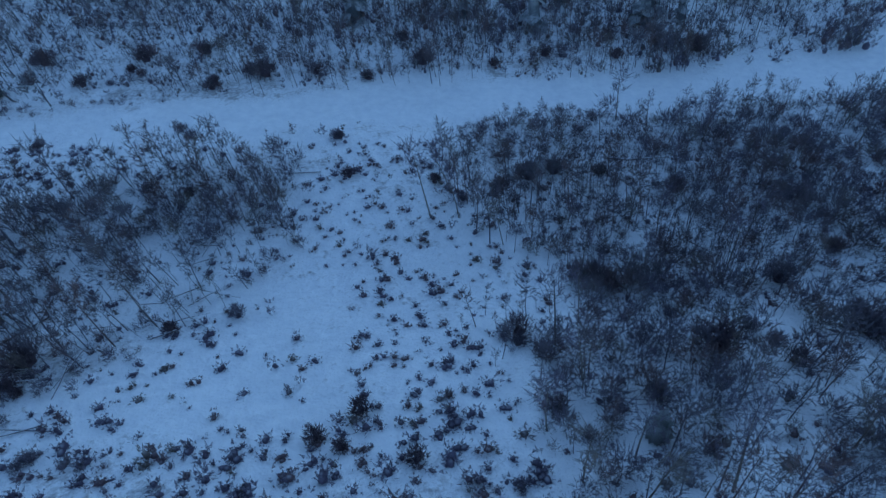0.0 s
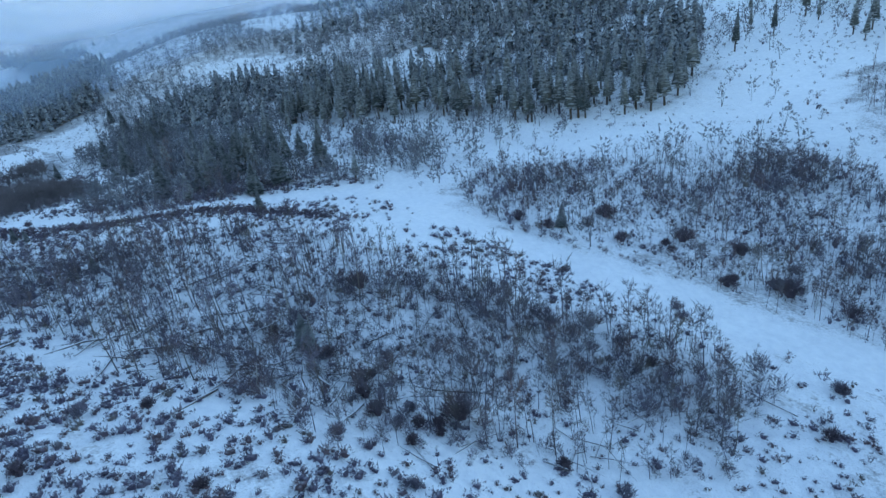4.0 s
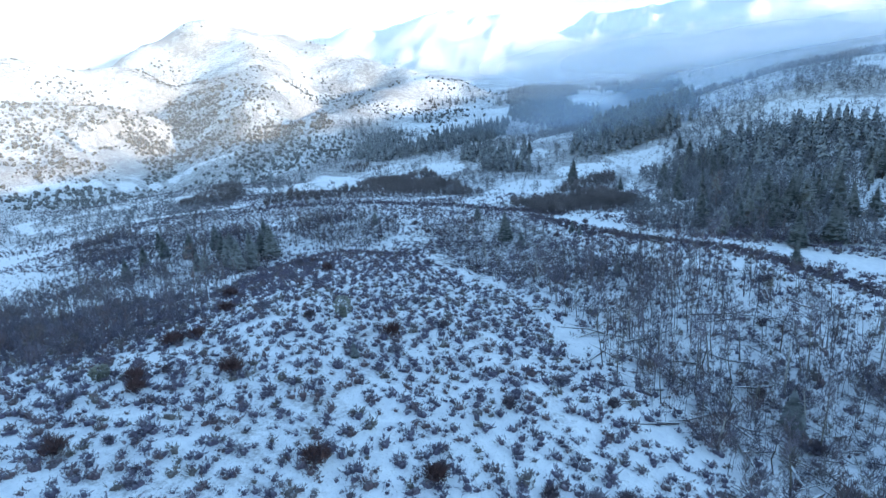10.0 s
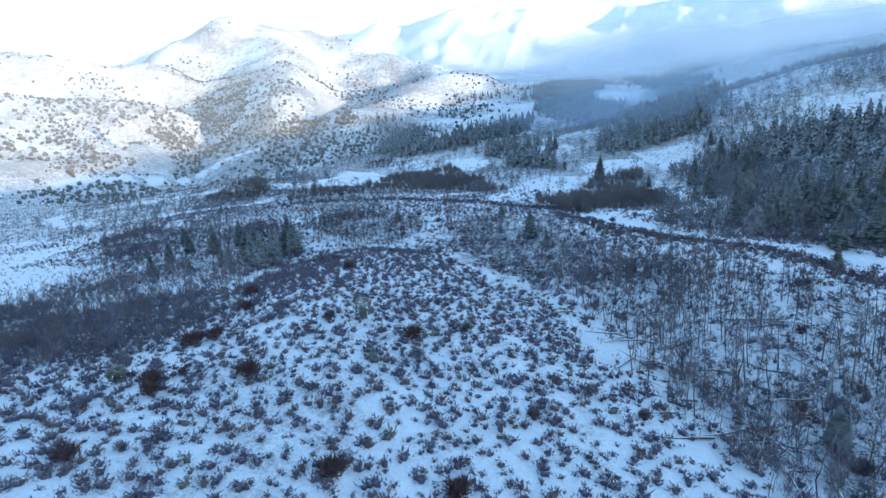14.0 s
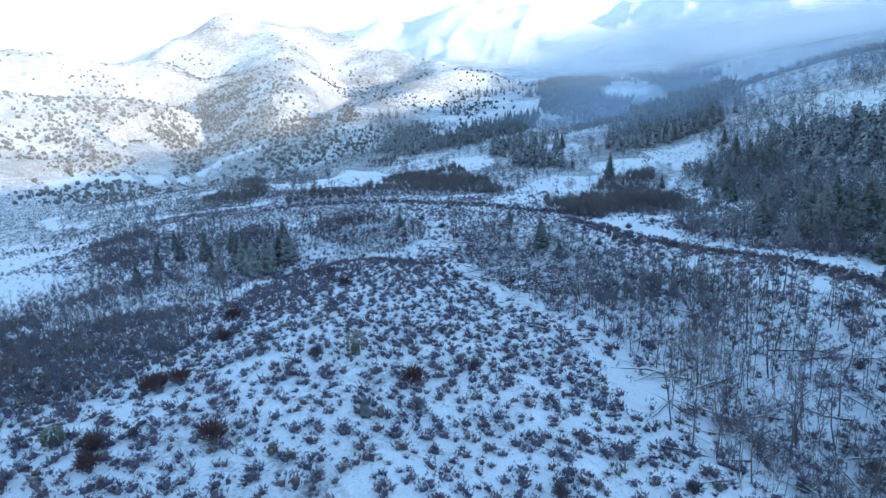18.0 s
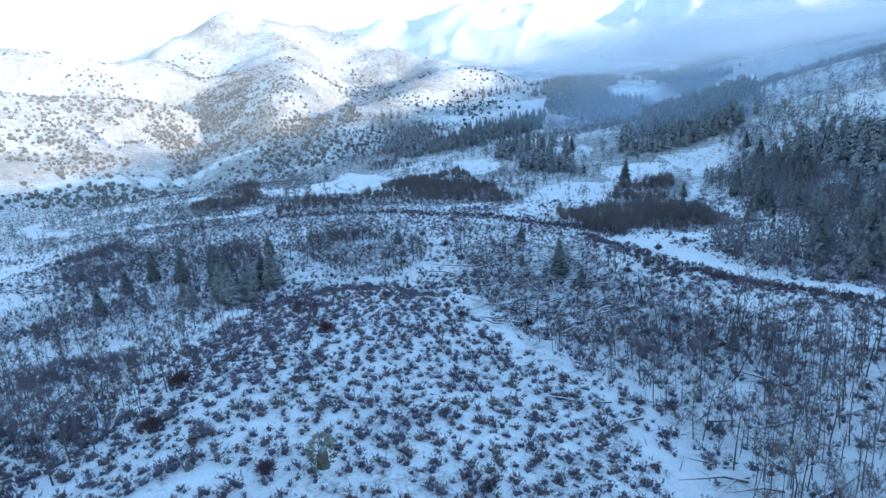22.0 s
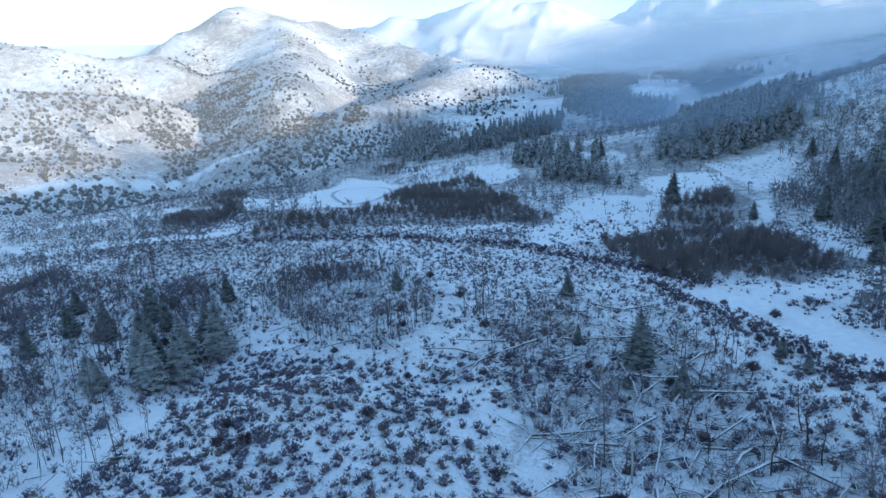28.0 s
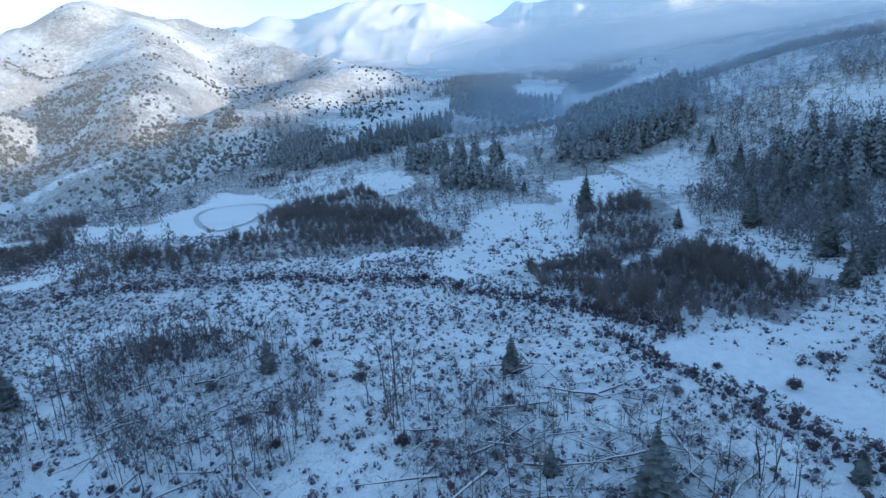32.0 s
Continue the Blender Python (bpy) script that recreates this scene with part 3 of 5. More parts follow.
class Shape:
    def __init__(self):
        self.v, self.f, self.s, self.l = [], [], [], []
        self.shade, self.lace = 0.5, 0.0

    def add(self, points, faces):
        k = len(self.v)
        self.s += [self.shade] * len(points)
        self.l += [self.lace] * len(points)
        self.v += [tuple(map(float, p)) for p in points]
        self.f += [tuple(k + i for i in q) for q in faces]

    def leaf(self, a, b, width, wide_at=0.65, roll=None):
        """A thin diamond from a to b."""
        a, b = np.array(a, float), np.array(b, float)
        d = b - a
        s = np.cross(d, rng.normal(size=3) if roll is None else roll)
        s = s / (np.linalg.norm(s) + 1e-9) * width / 2
        m = a + d * wide_at
        self.add([a, m + s, b, m - s], [(0, 1, 2), (0, 2, 3)])

    def sliver(self, a, b, width):
        a, b = np.array(a, float), np.array(b, float)
        s = np.cross(b - a, rng.normal(size=3))
        s = s / (np.linalg.norm(s) + 1e-9) * width / 2
        self.add([a - s, a + s, b], [(0, 1, 2)])

    def stem(self, points, radii, sides=5):
        rings = []
        for p, r in zip(points, radii):
            for k in range(sides):
                w = 2 * math.pi * k / sides
                rings.append((p[0] + r * math.cos(w), p[1] + r * math.sin(w), p[2]))
        faces = []
        for j in range(len(points) - 1):
            for k in range(sides):
                p, q = j * sides + k, j * sides + (k + 1) % sides
                faces += [(p, q, q + sides), (p, q + sides, p + sides)]
        self.add(rings, faces)

    def lump(self, r, h, sides=5):
        """An uneven heap: the dense middle of a bush."""
        pts = []
        for level, wide in ((-0.1, 0.85), (0.55 * h, 1.0)):
            for k in range(sides):
                w = 2 * math.pi * (k + rng.uniform(-0.3, 0.3)) / sides
                q = r * wide * rng.uniform(0.65, 1.15)
                pts.append((q * math.cos(w), q * math.sin(w), level * rng.uniform(0.7, 1.2)))
        pts.append((rng.normal(0, 0.2 * r), rng.normal(0, 0.2 * r), h))
        faces = []
        for k in range(sides):
            q = (k + 1) % sides
            faces += [(k, q, sides + q), (k, sides + q, sides + k), (sides + k, sides + q, 2 * sides)]
        self.add(pts, faces)

    def fuzz(self, count, centre, wide, high, long, width, low=0.0, up=0.4):
        """Sprays of fine twigs that fill out a rounded crown."""
        self.lace = 1.0
        for k in range(count):
            w, q = rng.uniform(0, 2 * math.pi), rng.uniform(low, 1)
            u = np.array([math.cos(w) * math.sqrt(1 - q * q), math.sin(w) * math.sqrt(1 - q * q), q])
            p = np.array(centre, float) + u * (wide, wide, high) * rng.uniform(0.25, 0.85)
            d = u * (1 - up) + (0, 0, up) + rng.normal(size=3) * 0.35
            self.shade = rng.uniform(0.2, 1.0)
            self.sliver(p, p + d * long * rng.uniform(0.6, 1.3), width * rng.uniform(0.7, 1.4))
        self.lace = 0.0

    def arrays(self):
        return np.array(self.v), np.array(self.f, int)


def sage_shape(count, size=0.6, tall=0.75):
    """A low rounded shrub: one or two domes of short twigs about a heart coloured dark as inner shade."""
    s = Shape()
    hubs = int(rng.integers(1, 4)) if count > 16 else (2 if count > 6 else 1)
    for k in range(hubs):
        x, y = rng.normal(0, 0.3 * size, 2) if k else (0.0, 0.0)
        wide, high = size * rng.uniform(0.6, 0.85) * (1.0 if hubs < 3 else 0.8), tall * rng.uniform(0.6, 0.95)
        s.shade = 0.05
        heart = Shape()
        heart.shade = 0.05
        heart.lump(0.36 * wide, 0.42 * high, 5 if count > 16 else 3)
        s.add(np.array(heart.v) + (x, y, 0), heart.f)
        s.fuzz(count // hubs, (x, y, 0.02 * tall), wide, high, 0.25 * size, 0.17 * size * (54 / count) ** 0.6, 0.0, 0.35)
    return s


def brush_shape(count, size=1.2, tall=2.6, width=0.045, twigs=3, core=0.0):
    """A rounded leafless bush: stems from one foot, and a crown of fine twigs."""
    s = Shape()
    # core and stems coloured dark, as the shade inside the bush
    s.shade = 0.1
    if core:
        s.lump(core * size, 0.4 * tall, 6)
    for k in range(count // 2):
        w, out, up = rng.uniform(0, 2 * math.pi), rng.uniform(0.1, 0.85) * size, rng.uniform(0.5, 0.95) * tall
        c = np.array([math.cos(w), math.sin(w), 0])
        s.sliver(c * 0.15 * out + (0, 0, -0.1), c * out + (0, 0, up), width)
    s.fuzz(count * twigs, (0, 0, 0.2 * tall), 0.9 * size, 0.75 * tall, 0.3 * tall, width * 4.2, 0.0, 0.5)
    return s


def aspen_parts(tall, branches, twigs, width=0.05, sides=3, spray=0.22):
    """A bare aspen: a slender tapered trunk, steep limbs, and a narrow hazy crown of fine twigs on its upper part."""
    trunk, crown = Shape(), Shape()
    bend = rng.normal(size=(4, 2)) * 0.014 * tall
    bend[0] = 0
    levels = [-0.2, 0.33 * tall, 0.66 * tall, tall]
    path = [np.array([bend[:k + 1, 0].sum(), bend[:k + 1, 1].sum(), z]) for k, z in enumerate(levels)]
    r = 0.0085 * tall
    trunk.stem(path, [r * 1.3, r, r * 0.6, r * 0.15], sides)
    foot, reach = rng.uniform(0.35, 0.55), rng.uniform(0.13, 0.19) * tall
    for k in range(branches):
        f = foot + (0.97 - foot) * rng.uniform(0, 1)
        j = min(int(f * 3), 2)
        p = path[j] + (path[j + 1] - path[j]) * (f * 3 - j)
        w = rng.uniform(0, 2 * math.pi)
        u = (f - foot) / (1 - foot)
        long = reach * (0.55 + 1.2 * u - 1.5 * u * u) * rng.uniform(0.7, 1.3)
        d = np.array([math.cos(w), math.sin(w), rng.uniform(0.6, 1.4)])
        crown.shade = rng.uniform(0.1, 0.5)
        crown.sliver(p, p + d * long, width)
        crown.lace = 1.0
        for q in range(twigs):
            g = p + d * long * rng.uniform(0.35, 1.0) + rng.normal(0, 0.12, 3) * long
            crown.shade = rng.uniform(0.2, 1.0)
            crown.sliver(g, g + (d * 0.3 + rng.normal(0, 0.5, 3) + (0, 0, 0.4)) * long * rng.uniform(0.5, 0.9), spray * long)
        crown.lace = 0.0
    return trunk, crown


def conifer_parts(tall, wide, levels, around, bare=0.08):
    """A spruce or fir: trunk, and drooping boughs in whorls that narrow to the tip."""
    trunk, crown = Shape(), Shape()
    trunk.stem([(0, 0, -0.3), (0, 0, 0.5 * tall), (0, 0, 0.98 * tall)], [0.017 * tall, 0.011 * tall, 0.002 * tall], 6)
    # shade inside the crown is painted: darkest cone, boughs paler towards their tips
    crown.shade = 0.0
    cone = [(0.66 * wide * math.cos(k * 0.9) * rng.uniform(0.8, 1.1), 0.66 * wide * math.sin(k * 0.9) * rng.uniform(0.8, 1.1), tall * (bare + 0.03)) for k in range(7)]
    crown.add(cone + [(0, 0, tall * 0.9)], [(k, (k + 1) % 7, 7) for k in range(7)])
    for k in range(levels):
        f = (k + 0.3) / levels
        z = tall * (bare + (0.99 - bare) * f)
        reach = wide * (1 - f) ** 0.8 * min(1, 0.6 + 2.5 * f) + 0.05
        number = max(4, int(around * (1 - 0.5 * f)))
        for j in range(number):
            w = 2 * math.pi * (j + rng.uniform(-0.45, 0.45)) / number + k * 1.3
            c, side = np.array([math.cos(w), math.sin(w), 0]), np.array([-math.sin(w), math.cos(w), 0])
            long = reach * rng.uniform(0.55, 1.15)
            half = 0.3 * long + 0.06
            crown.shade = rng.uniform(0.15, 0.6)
            drop = long * rng.uniform(0.15, 0.5) * (1.1 - f)
            a = np.array([0, 0, z + rng.uniform(-0.5, 0.5) * tall / levels])
            m, b = a + c * long * 0.6 - (0, 0, drop * 0.4), a + c * long - (0, 0, drop)
            l, q = m + side * half - (0, 0, 0.4 * half), m - side * half - (0, 0, 0.4 * half)
            crown.add([a, l, m, q, b], [(0, 1, 2), (0, 2, 3), (1, 4, 2), (2, 4, 3)])
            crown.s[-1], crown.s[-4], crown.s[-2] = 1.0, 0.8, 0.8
    crown.sliver((0, 0, tall * 0.93), (0, 0, tall * 1.04), 0.12)
    return trunk, crown


def far_conifer_shape(levels=8, around=4):
    """A conifer one metre tall, of few boughs."""
    s = Shape()
    s.add([(0.13, 0, 0.06), (0, 0.13, 0.06), (-0.13, 0, 0.06), (0, -0.13, 0.06), (0, 0, 0.92)], [(0, 1, 4), (1, 2, 4), (2, 3, 4), (3, 0, 4)])
    for k in range(levels):
        f = (k + 0.2) / levels
        for j in range(around):
            w = 2 * math.pi * (j + rng.uniform(-0.4, 0.4)) / around + k * 0.9
            c = np.array([math.cos(w), math.sin(w), 0])
            long = 0.25 * (1 - f) ** 0.8 * rng.uniform(0.6, 1.2) + 0.015
            z = 0.12 + 0.86 * f + rng.uniform(-0.5, 0.5) / levels
            s.leaf((0, 0, z + 0.05), c * long + (0, 0, z - 0.5 * long), 0.95 * long + 0.03, 0.6, (c[0] * 0.5, c[1] * 0.5, 1))
    s.sliver((0, 0, -0.02), (0, 0, 1.02), 0.035)
    return s


def foot_of(x, y):
    """Where the snow lies over a place of the plan."""
    p = np.array([float(x)]), np.array([float(y)])
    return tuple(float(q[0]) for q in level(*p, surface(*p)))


def joined(name, shapes, x, y, size, mat, label, category, lean=0.0, sink=0.0):
    """Very many plants of one kind as one mesh."""
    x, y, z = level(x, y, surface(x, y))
    z = z - sink
    pick = rng.integers(0, len(shapes), len(x))
    turn, own = rng.uniform(0, 2 * math.pi, len(x)), rng.uniform(0, 1, len(x))
    verts, faces, tints, sprays, owns, k = [], [], [], [], [], 0
    for i, s in enumerate(shapes):
        v, f = s.arrays()
        w = np.nonzero(pick == i)[0]
        if not len(w):
            continue
        c, sn, sc = np.cos(turn[w])[:, None], np.sin(turn[w])[:, None], size[w][:, None]
        lx, ly = rng.normal(0, lean, len(w))[:, None], rng.normal(0, lean, len(w))[:, None]
        px, py, pz = v[:, 0][None] * sc, v[:, 1][None] * sc, v[:, 2][None] * sc
        verts.append(np.stack([c * px - sn * py + pz * lx + x[w][:, None], sn * px + c * py + pz * ly + y[w][:, None], pz + z[w][:, None]], -1).reshape(-1, 3))
        faces.append((f[None] + (np.arange(len(w)) * len(v))[:, None, None]).reshape(-1, 3) + k)
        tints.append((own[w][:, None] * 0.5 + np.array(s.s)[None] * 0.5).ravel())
        sprays.append(np.tile(np.array(s.l), len(w)))
        owns.append(np.repeat(own[w], len(v)))
        k += len(w) * len(v)
    ob = new(name, mesh_of(name, np.concatenate(verts), np.concatenate(faces), mat, {"tint": np.concatenate(tints), "spray": np.concatenate(sprays), "own": np.concatenate(owns)}))
    return tagged(ob, label, category, kind="stuff")


def strewn(box, gap, chance, seed):
    """Places over a box, one to a cell of a jittered grid, kept where chance(x, y) allows."""
    r = np.random.default_rng(seed)
    x0, y0, x1, y1 = box
    x, y = np.meshgrid(np.arange(x0, x1, gap), np.arange(y0, y1, gap))
    x, y = (x + r.uniform(-0.6, 0.6, x.shape) * gap).ravel(), (y + r.uniform(-0.6, 0.6, y.shape) * gap).ravel()
    keep = r.uniform(0, 1, x.shape) < chance(x, y)
    return x[keep], y[keep]


def box_of(shape):
    xs, ys = [p[0] for p in shape], [p[1] for p in shape]
    return min(xs) - 6, min(ys) - 6, max(xs) + 6, max(ys) + 6


def in_shape(shape, much, rough=8.0, clump=12.0, seed=1, gaps=0.0):
    def chance(x, y):
        wx, wy = wobble(x, y, max(14, rough * 3), rough, seed)
        c = inside(wx, wy, shape) * (much + 0.95 * fbm(x, y, clump, 3, seed + 9) - gaps)
        return np.where(on_road(x, y, 0.8), 0, c)
    return chance


def growth(x, y, seed):
    """How well plants grow here: patches of tall and of low ones."""
    return np.clip(0.85 + 0.7 * fbm(x, y, 16, 3, seed), 0.4, 1.4)


def many(*sets):
    return np.concatenate([s[0] for s in sets]), np.concatenate([s[1] for s in sets])


# ---- sagebrush and low shrubs ----
def sage_chance(x, y):
    wx, wy = wobble(x, y, 12, 3, 15)
    c = 0.34 + 0.9 * fbm(x, y, 16, 3, 62)
    c = np.where(inside(wx, wy, SPUR), 0.92 + 0.25 * fbm(x, y, 9, 2, 63), c)
    c = np.where((x > -38) & (x < 8) & (y > 20) & (y < 58), 0.5 + 0.75 * fbm(x, y, 12, 2, 66), c)
    for shape in (GULLY, EAST, LOW, BEYOND, HOLLOW):
        c = np.where(inside(wx, wy, shape), 0.25, c)
    c = np.where(inside(wx, wy, POND) | inside(wx, wy, UPPER_POND), 0.01, np.where(inside(wx, wy, MEADOW), 0.2, c))
    c = np.where((x < -112) & (x > -240) & (y > -190) & (y < 15) & ~inside(wx, wy, MEADOW) & ~inside(wx, wy, HOLLOW), 0.62 + 0.55 * fbm(x, y, 14, 3, 64), c)
    for line in (CREST, KERB):
        c = np.maximum(c, 1.4 * fold(x, y, line, 3.2))
    return np.where(on_road(x, y, 0.3), 0, c)


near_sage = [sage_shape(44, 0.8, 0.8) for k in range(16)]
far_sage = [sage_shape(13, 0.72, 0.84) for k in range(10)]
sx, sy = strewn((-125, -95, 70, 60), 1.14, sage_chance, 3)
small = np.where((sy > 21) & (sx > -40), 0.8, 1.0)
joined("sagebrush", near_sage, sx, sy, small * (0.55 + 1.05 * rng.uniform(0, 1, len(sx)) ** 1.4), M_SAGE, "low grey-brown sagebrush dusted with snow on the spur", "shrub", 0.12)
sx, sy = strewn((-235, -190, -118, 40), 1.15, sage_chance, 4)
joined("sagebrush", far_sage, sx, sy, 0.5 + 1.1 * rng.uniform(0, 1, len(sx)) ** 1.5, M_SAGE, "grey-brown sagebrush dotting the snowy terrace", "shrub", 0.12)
sx, sy = strewn((-560, -480, -150, -40), 2.1, lambda x, y: np.where((x > -235) & (y > -190), 0.0, np.where(inside(x, y, FLATS), 1.0, np.where(y < -150, 0.75, 0.35))) * (0.35 + sage_chance(x, y)) * ~on_road(x, y, 1.5) * ~inside(x, y, POND), 5)
joined("sagebrush", [sage_shape(4, 0.66, 0.82) for k in range(6)], sx, sy, rng.uniform(0.6, 1.8, len(sx)), M_DARKBUSH, "dark shrubs on the valley floor", "shrub")

# ---- where single conifers stand ----
LONE = [(-126.5, -20, 8.0), (-121, -15.5, 4.5), (-149, -32, 5), (-129, -5, 2.9), (-125.3, -3, 2.6), (-151, -64, 5), (-271, -13, 13), (-240, 8, 6), (-144, -98, 7), (-103, 34, 4.5),
        (-95, 5, 3.2), (12, 18, 3.2), (-53, 21, 4.5), (-62, 73, 4.5), (-51, 21, 4), (-130, -28, 3)]
LONE += [(-44, -21, 1.9), (-117, 38, 8), (-147, 54, 12), (-142, 40, 8.5), (-134, 31, 7), (-153, 51, 10), (-143, 60, 8), (-324, 38, 8.5), (-298, 40, 11), (-238, 45, 10), (-235, 42, 9), (-182, 20, 6.5), (-354, -45, 9), (-349, -48, 7), (-304, -33, 5)]
CLUSTER = [(-118, -120, 6.5, 0), (-127, -121, 7, 0), (-127, -112, 8, 0), (-116, -91, 7.5, 1), (-113.5, -86, 8.5, 1), (-117, -84, 8, 1), (-124, -83, 9, 1), (-121, -87, 8, 1), (-135, -109, 8, 0), (-136, -131, 6, 0),
           (-110, -93, 6, 1), (-122, -97, 8, 0), (-131, -101, 6, 0), (-104, -112, 6, 0), (-112, -97, 5, 1), (-127, -88, 7, 0), (-119, -92, 8, 0)]


def clear_of(x, y, far=3.2):
    """Keeps a little room round the conifers that stand alone."""
    ok = np.ones(len(x), bool)
    for p in LONE + CLUSTER:
        near = 1.0 if p[2] > 5 else 0.5
        ok &= (x - p[0]) ** 2 + (y - p[1]) ** 2 > (far * near) ** 2
    return ok


# ---- bare aspens and brush in the gully, beyond the road and on the banks ----


def aspen_shape(branches, twigs, width, spray):
    trunk, crown = aspen_parts(rng.uniform(5.0, 8.5), branches, twigs, width, 3, spray)
    v, f = trunk.arrays()
    crown.shade = 0.0
    crown.add(v, [tuple(q) for q in f])
    return crown


fine_aspens, aspens, few_twigs = [aspen_shape(20, 5, 0.03, 0.22) for k in range(12)], [aspen_shape(11, 3, 0.045, 0.35) for k in range(12)], [aspen_shape(7, 2, 0.08, 0.52) for k in range(8)]
ax, ay = many(strewn(box_of(GULLY), 1.55, lambda x, y: in_shape(GULLY, 0.75, 4, seed=11)(x, y) * np.where(inside(x, y, TANGLE), 0.6, 1), 11), strewn(box_of(EAST), 1.35, in_shape(EAST, 0.75, seed=12), 12),
              strewn(box_of(LOW), 1.7, in_shape(LOW, 0.4, seed=13), 13), strewn(box_of(BEYOND), 1.45, in_shape(BEYOND, 0.7, seed=14), 14),
              strewn(box_of(SOUTH_BANK), 2.0, in_shape(SOUTH_BANK, 0.6, seed=16), 16), strewn(box_of(HOLLOW), 1.35, in_shape(HOLLOW, 0.85, 3, seed=17), 17), strewn(box_of(THICKET), 2.2, in_shape(THICKET, 0.6, 2, 12, 27), 27))
ok = clear_of(ax, ay)
ax, ay = ax[ok], ay[ok]
close = (ax > -45) & (ay > 0) & (ay < 85)
joined("bare_aspens", fine_aspens, ax[close], ay[close], growth(ax[close], ay[close], 110) * np.where((ay[close] < 62) & (ax[close] < 0), 0.8, 0.74) * rng.uniform(0.5, 1.2, close.sum()), M_ASPENTWIG, "leafless grey aspen thicket standing in snow", "trees", 0.06)
ax, ay = ax[~close], ay[~close]
low = np.where(inside(ax, ay, TANGLE), 0.62, np.where((ay > 62) | (ay < -50), 0.8, 1.0))
joined("bare_aspens", aspens, ax, ay, low * growth(ax, ay, 110) * rng.uniform(0.5, 1.15, len(ax)), M_ASPENTWIG, "leafless pale grey aspen thicket on the banks", "trees", 0.06)
ax, ay = strewn(box_of(UPPER), 1.7, in_shape(UPPER, 0.85, 8, 24, seed=15), 15)
joined("bare_aspens", few_twigs, ax, ay, growth(ax, ay, 113) * rng.uniform(0.4, 1.1, len(ax)), M_ASPENTWIG, "leafless aspen wood above the road", "trees", 0.06)
thin = []
for k in range(8):
    crown, tall = Shape(), rng.uniform(4.0, 6.5)
    crown.shade = 0.2
    for j in range(3):
        crown.sliver((rng.normal(0, 0.1), rng.normal(0, 0.1), -0.2), (rng.normal(0, 0.12 * tall), rng.normal(0, 0.12 * tall), 0.9 * tall), 0.16)
    crown.fuzz(28, (0, 0, 0.52 * tall), 0.34 * tall, 0.44 * tall, 0.14 * tall, 0.096 * tall, -0.9, 0.4)
    thin.append(crown)


def floor_chance(x, y):
    """Bare trees and willows over the valley floor, between the clearings."""
    c = 0.42 + 1.1 * fbm(x, y, 55, 3, 95)
    c = np.where(y > -60, c + 0.25, c)
    wx, wy = wobble(x, y, 34, 10, 91)
    for shape in (POND, UPPER_POND, MEADOW, MEADOW_WOOD, WILLOWS, FAR_WILLOWS, WEST_WOOD, UPPER_WILLOWS, POND_BRUSH, LANE, *FIELDS):
        c = np.where(inside(wx, wy, shape), 0.14 if shape in FIELDS or shape is MEADOW else 0, c)
    for shape in (TERRACE, SPUR):
        c = np.where(inside(x, y, shape), 0, c)
    return np.where(on_road(x, y, 1), 0, c)


def slope_chance(x, y):
    """Frosted bare trees on the shaded slope, thin on its open fields."""
    c = 0.72 + 0.9 * fbm(x, y, 40, 3, 98)
    for shape, much in ((SAGE_SLOPE, 0.1), (HIGH_SLOPE, 0.15), (FIELDS[0], 0.08), (SLOPE_WOOD, 0.25)):
        c = np.where(inside(*wobble(x, y, 24, 6, 92), shape), much, c)
    return c


def brow_chance(x, y):
    """Bare trees above the road."""
    c = (0.6 + 0.9 * fbm(x, y, 30, 3, 99)) * np.clip(1 - (x + 110) / 80, 0.1, 1) * np.clip((y - 66) / 40, 0.25, 1)
    c = c * np.where(inside(x, y, HILLSIDE), 0.15, 1) * np.where(inside(x, y, CLEARING), 0.3, 1)
    return np.where(on_road(x, y, 1), 0, c)


def west_wood(much, rough, clump, seed):
    """A chance over the wood by the road, with its clearing."""
    base = in_shape(WEST_WOOD, much, rough, clump, seed)
    return lambda x, y: base(x, y) * np.where(inside(x, y, CLEARING), 0.3, 1)


ax, ay = many(strewn(box_of(WEST_WOOD), 2.5, west_wood(0.8, 8, 12, 18), 18), strewn((-640, 30, -200, 260), 3.4, slope_chance, 98), strewn((-200, 66, -30, 260), 3.3, brow_chance, 99),
              strewn(box_of(MIXED_WOOD), 3.6, in_shape(MIXED_WOOD, 0.7, 8, 25, 96), 96), strewn((-640, -330, -165, 40), 5.0, floor_chance, 20))
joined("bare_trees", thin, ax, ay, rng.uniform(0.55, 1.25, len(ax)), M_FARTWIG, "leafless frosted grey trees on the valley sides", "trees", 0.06)
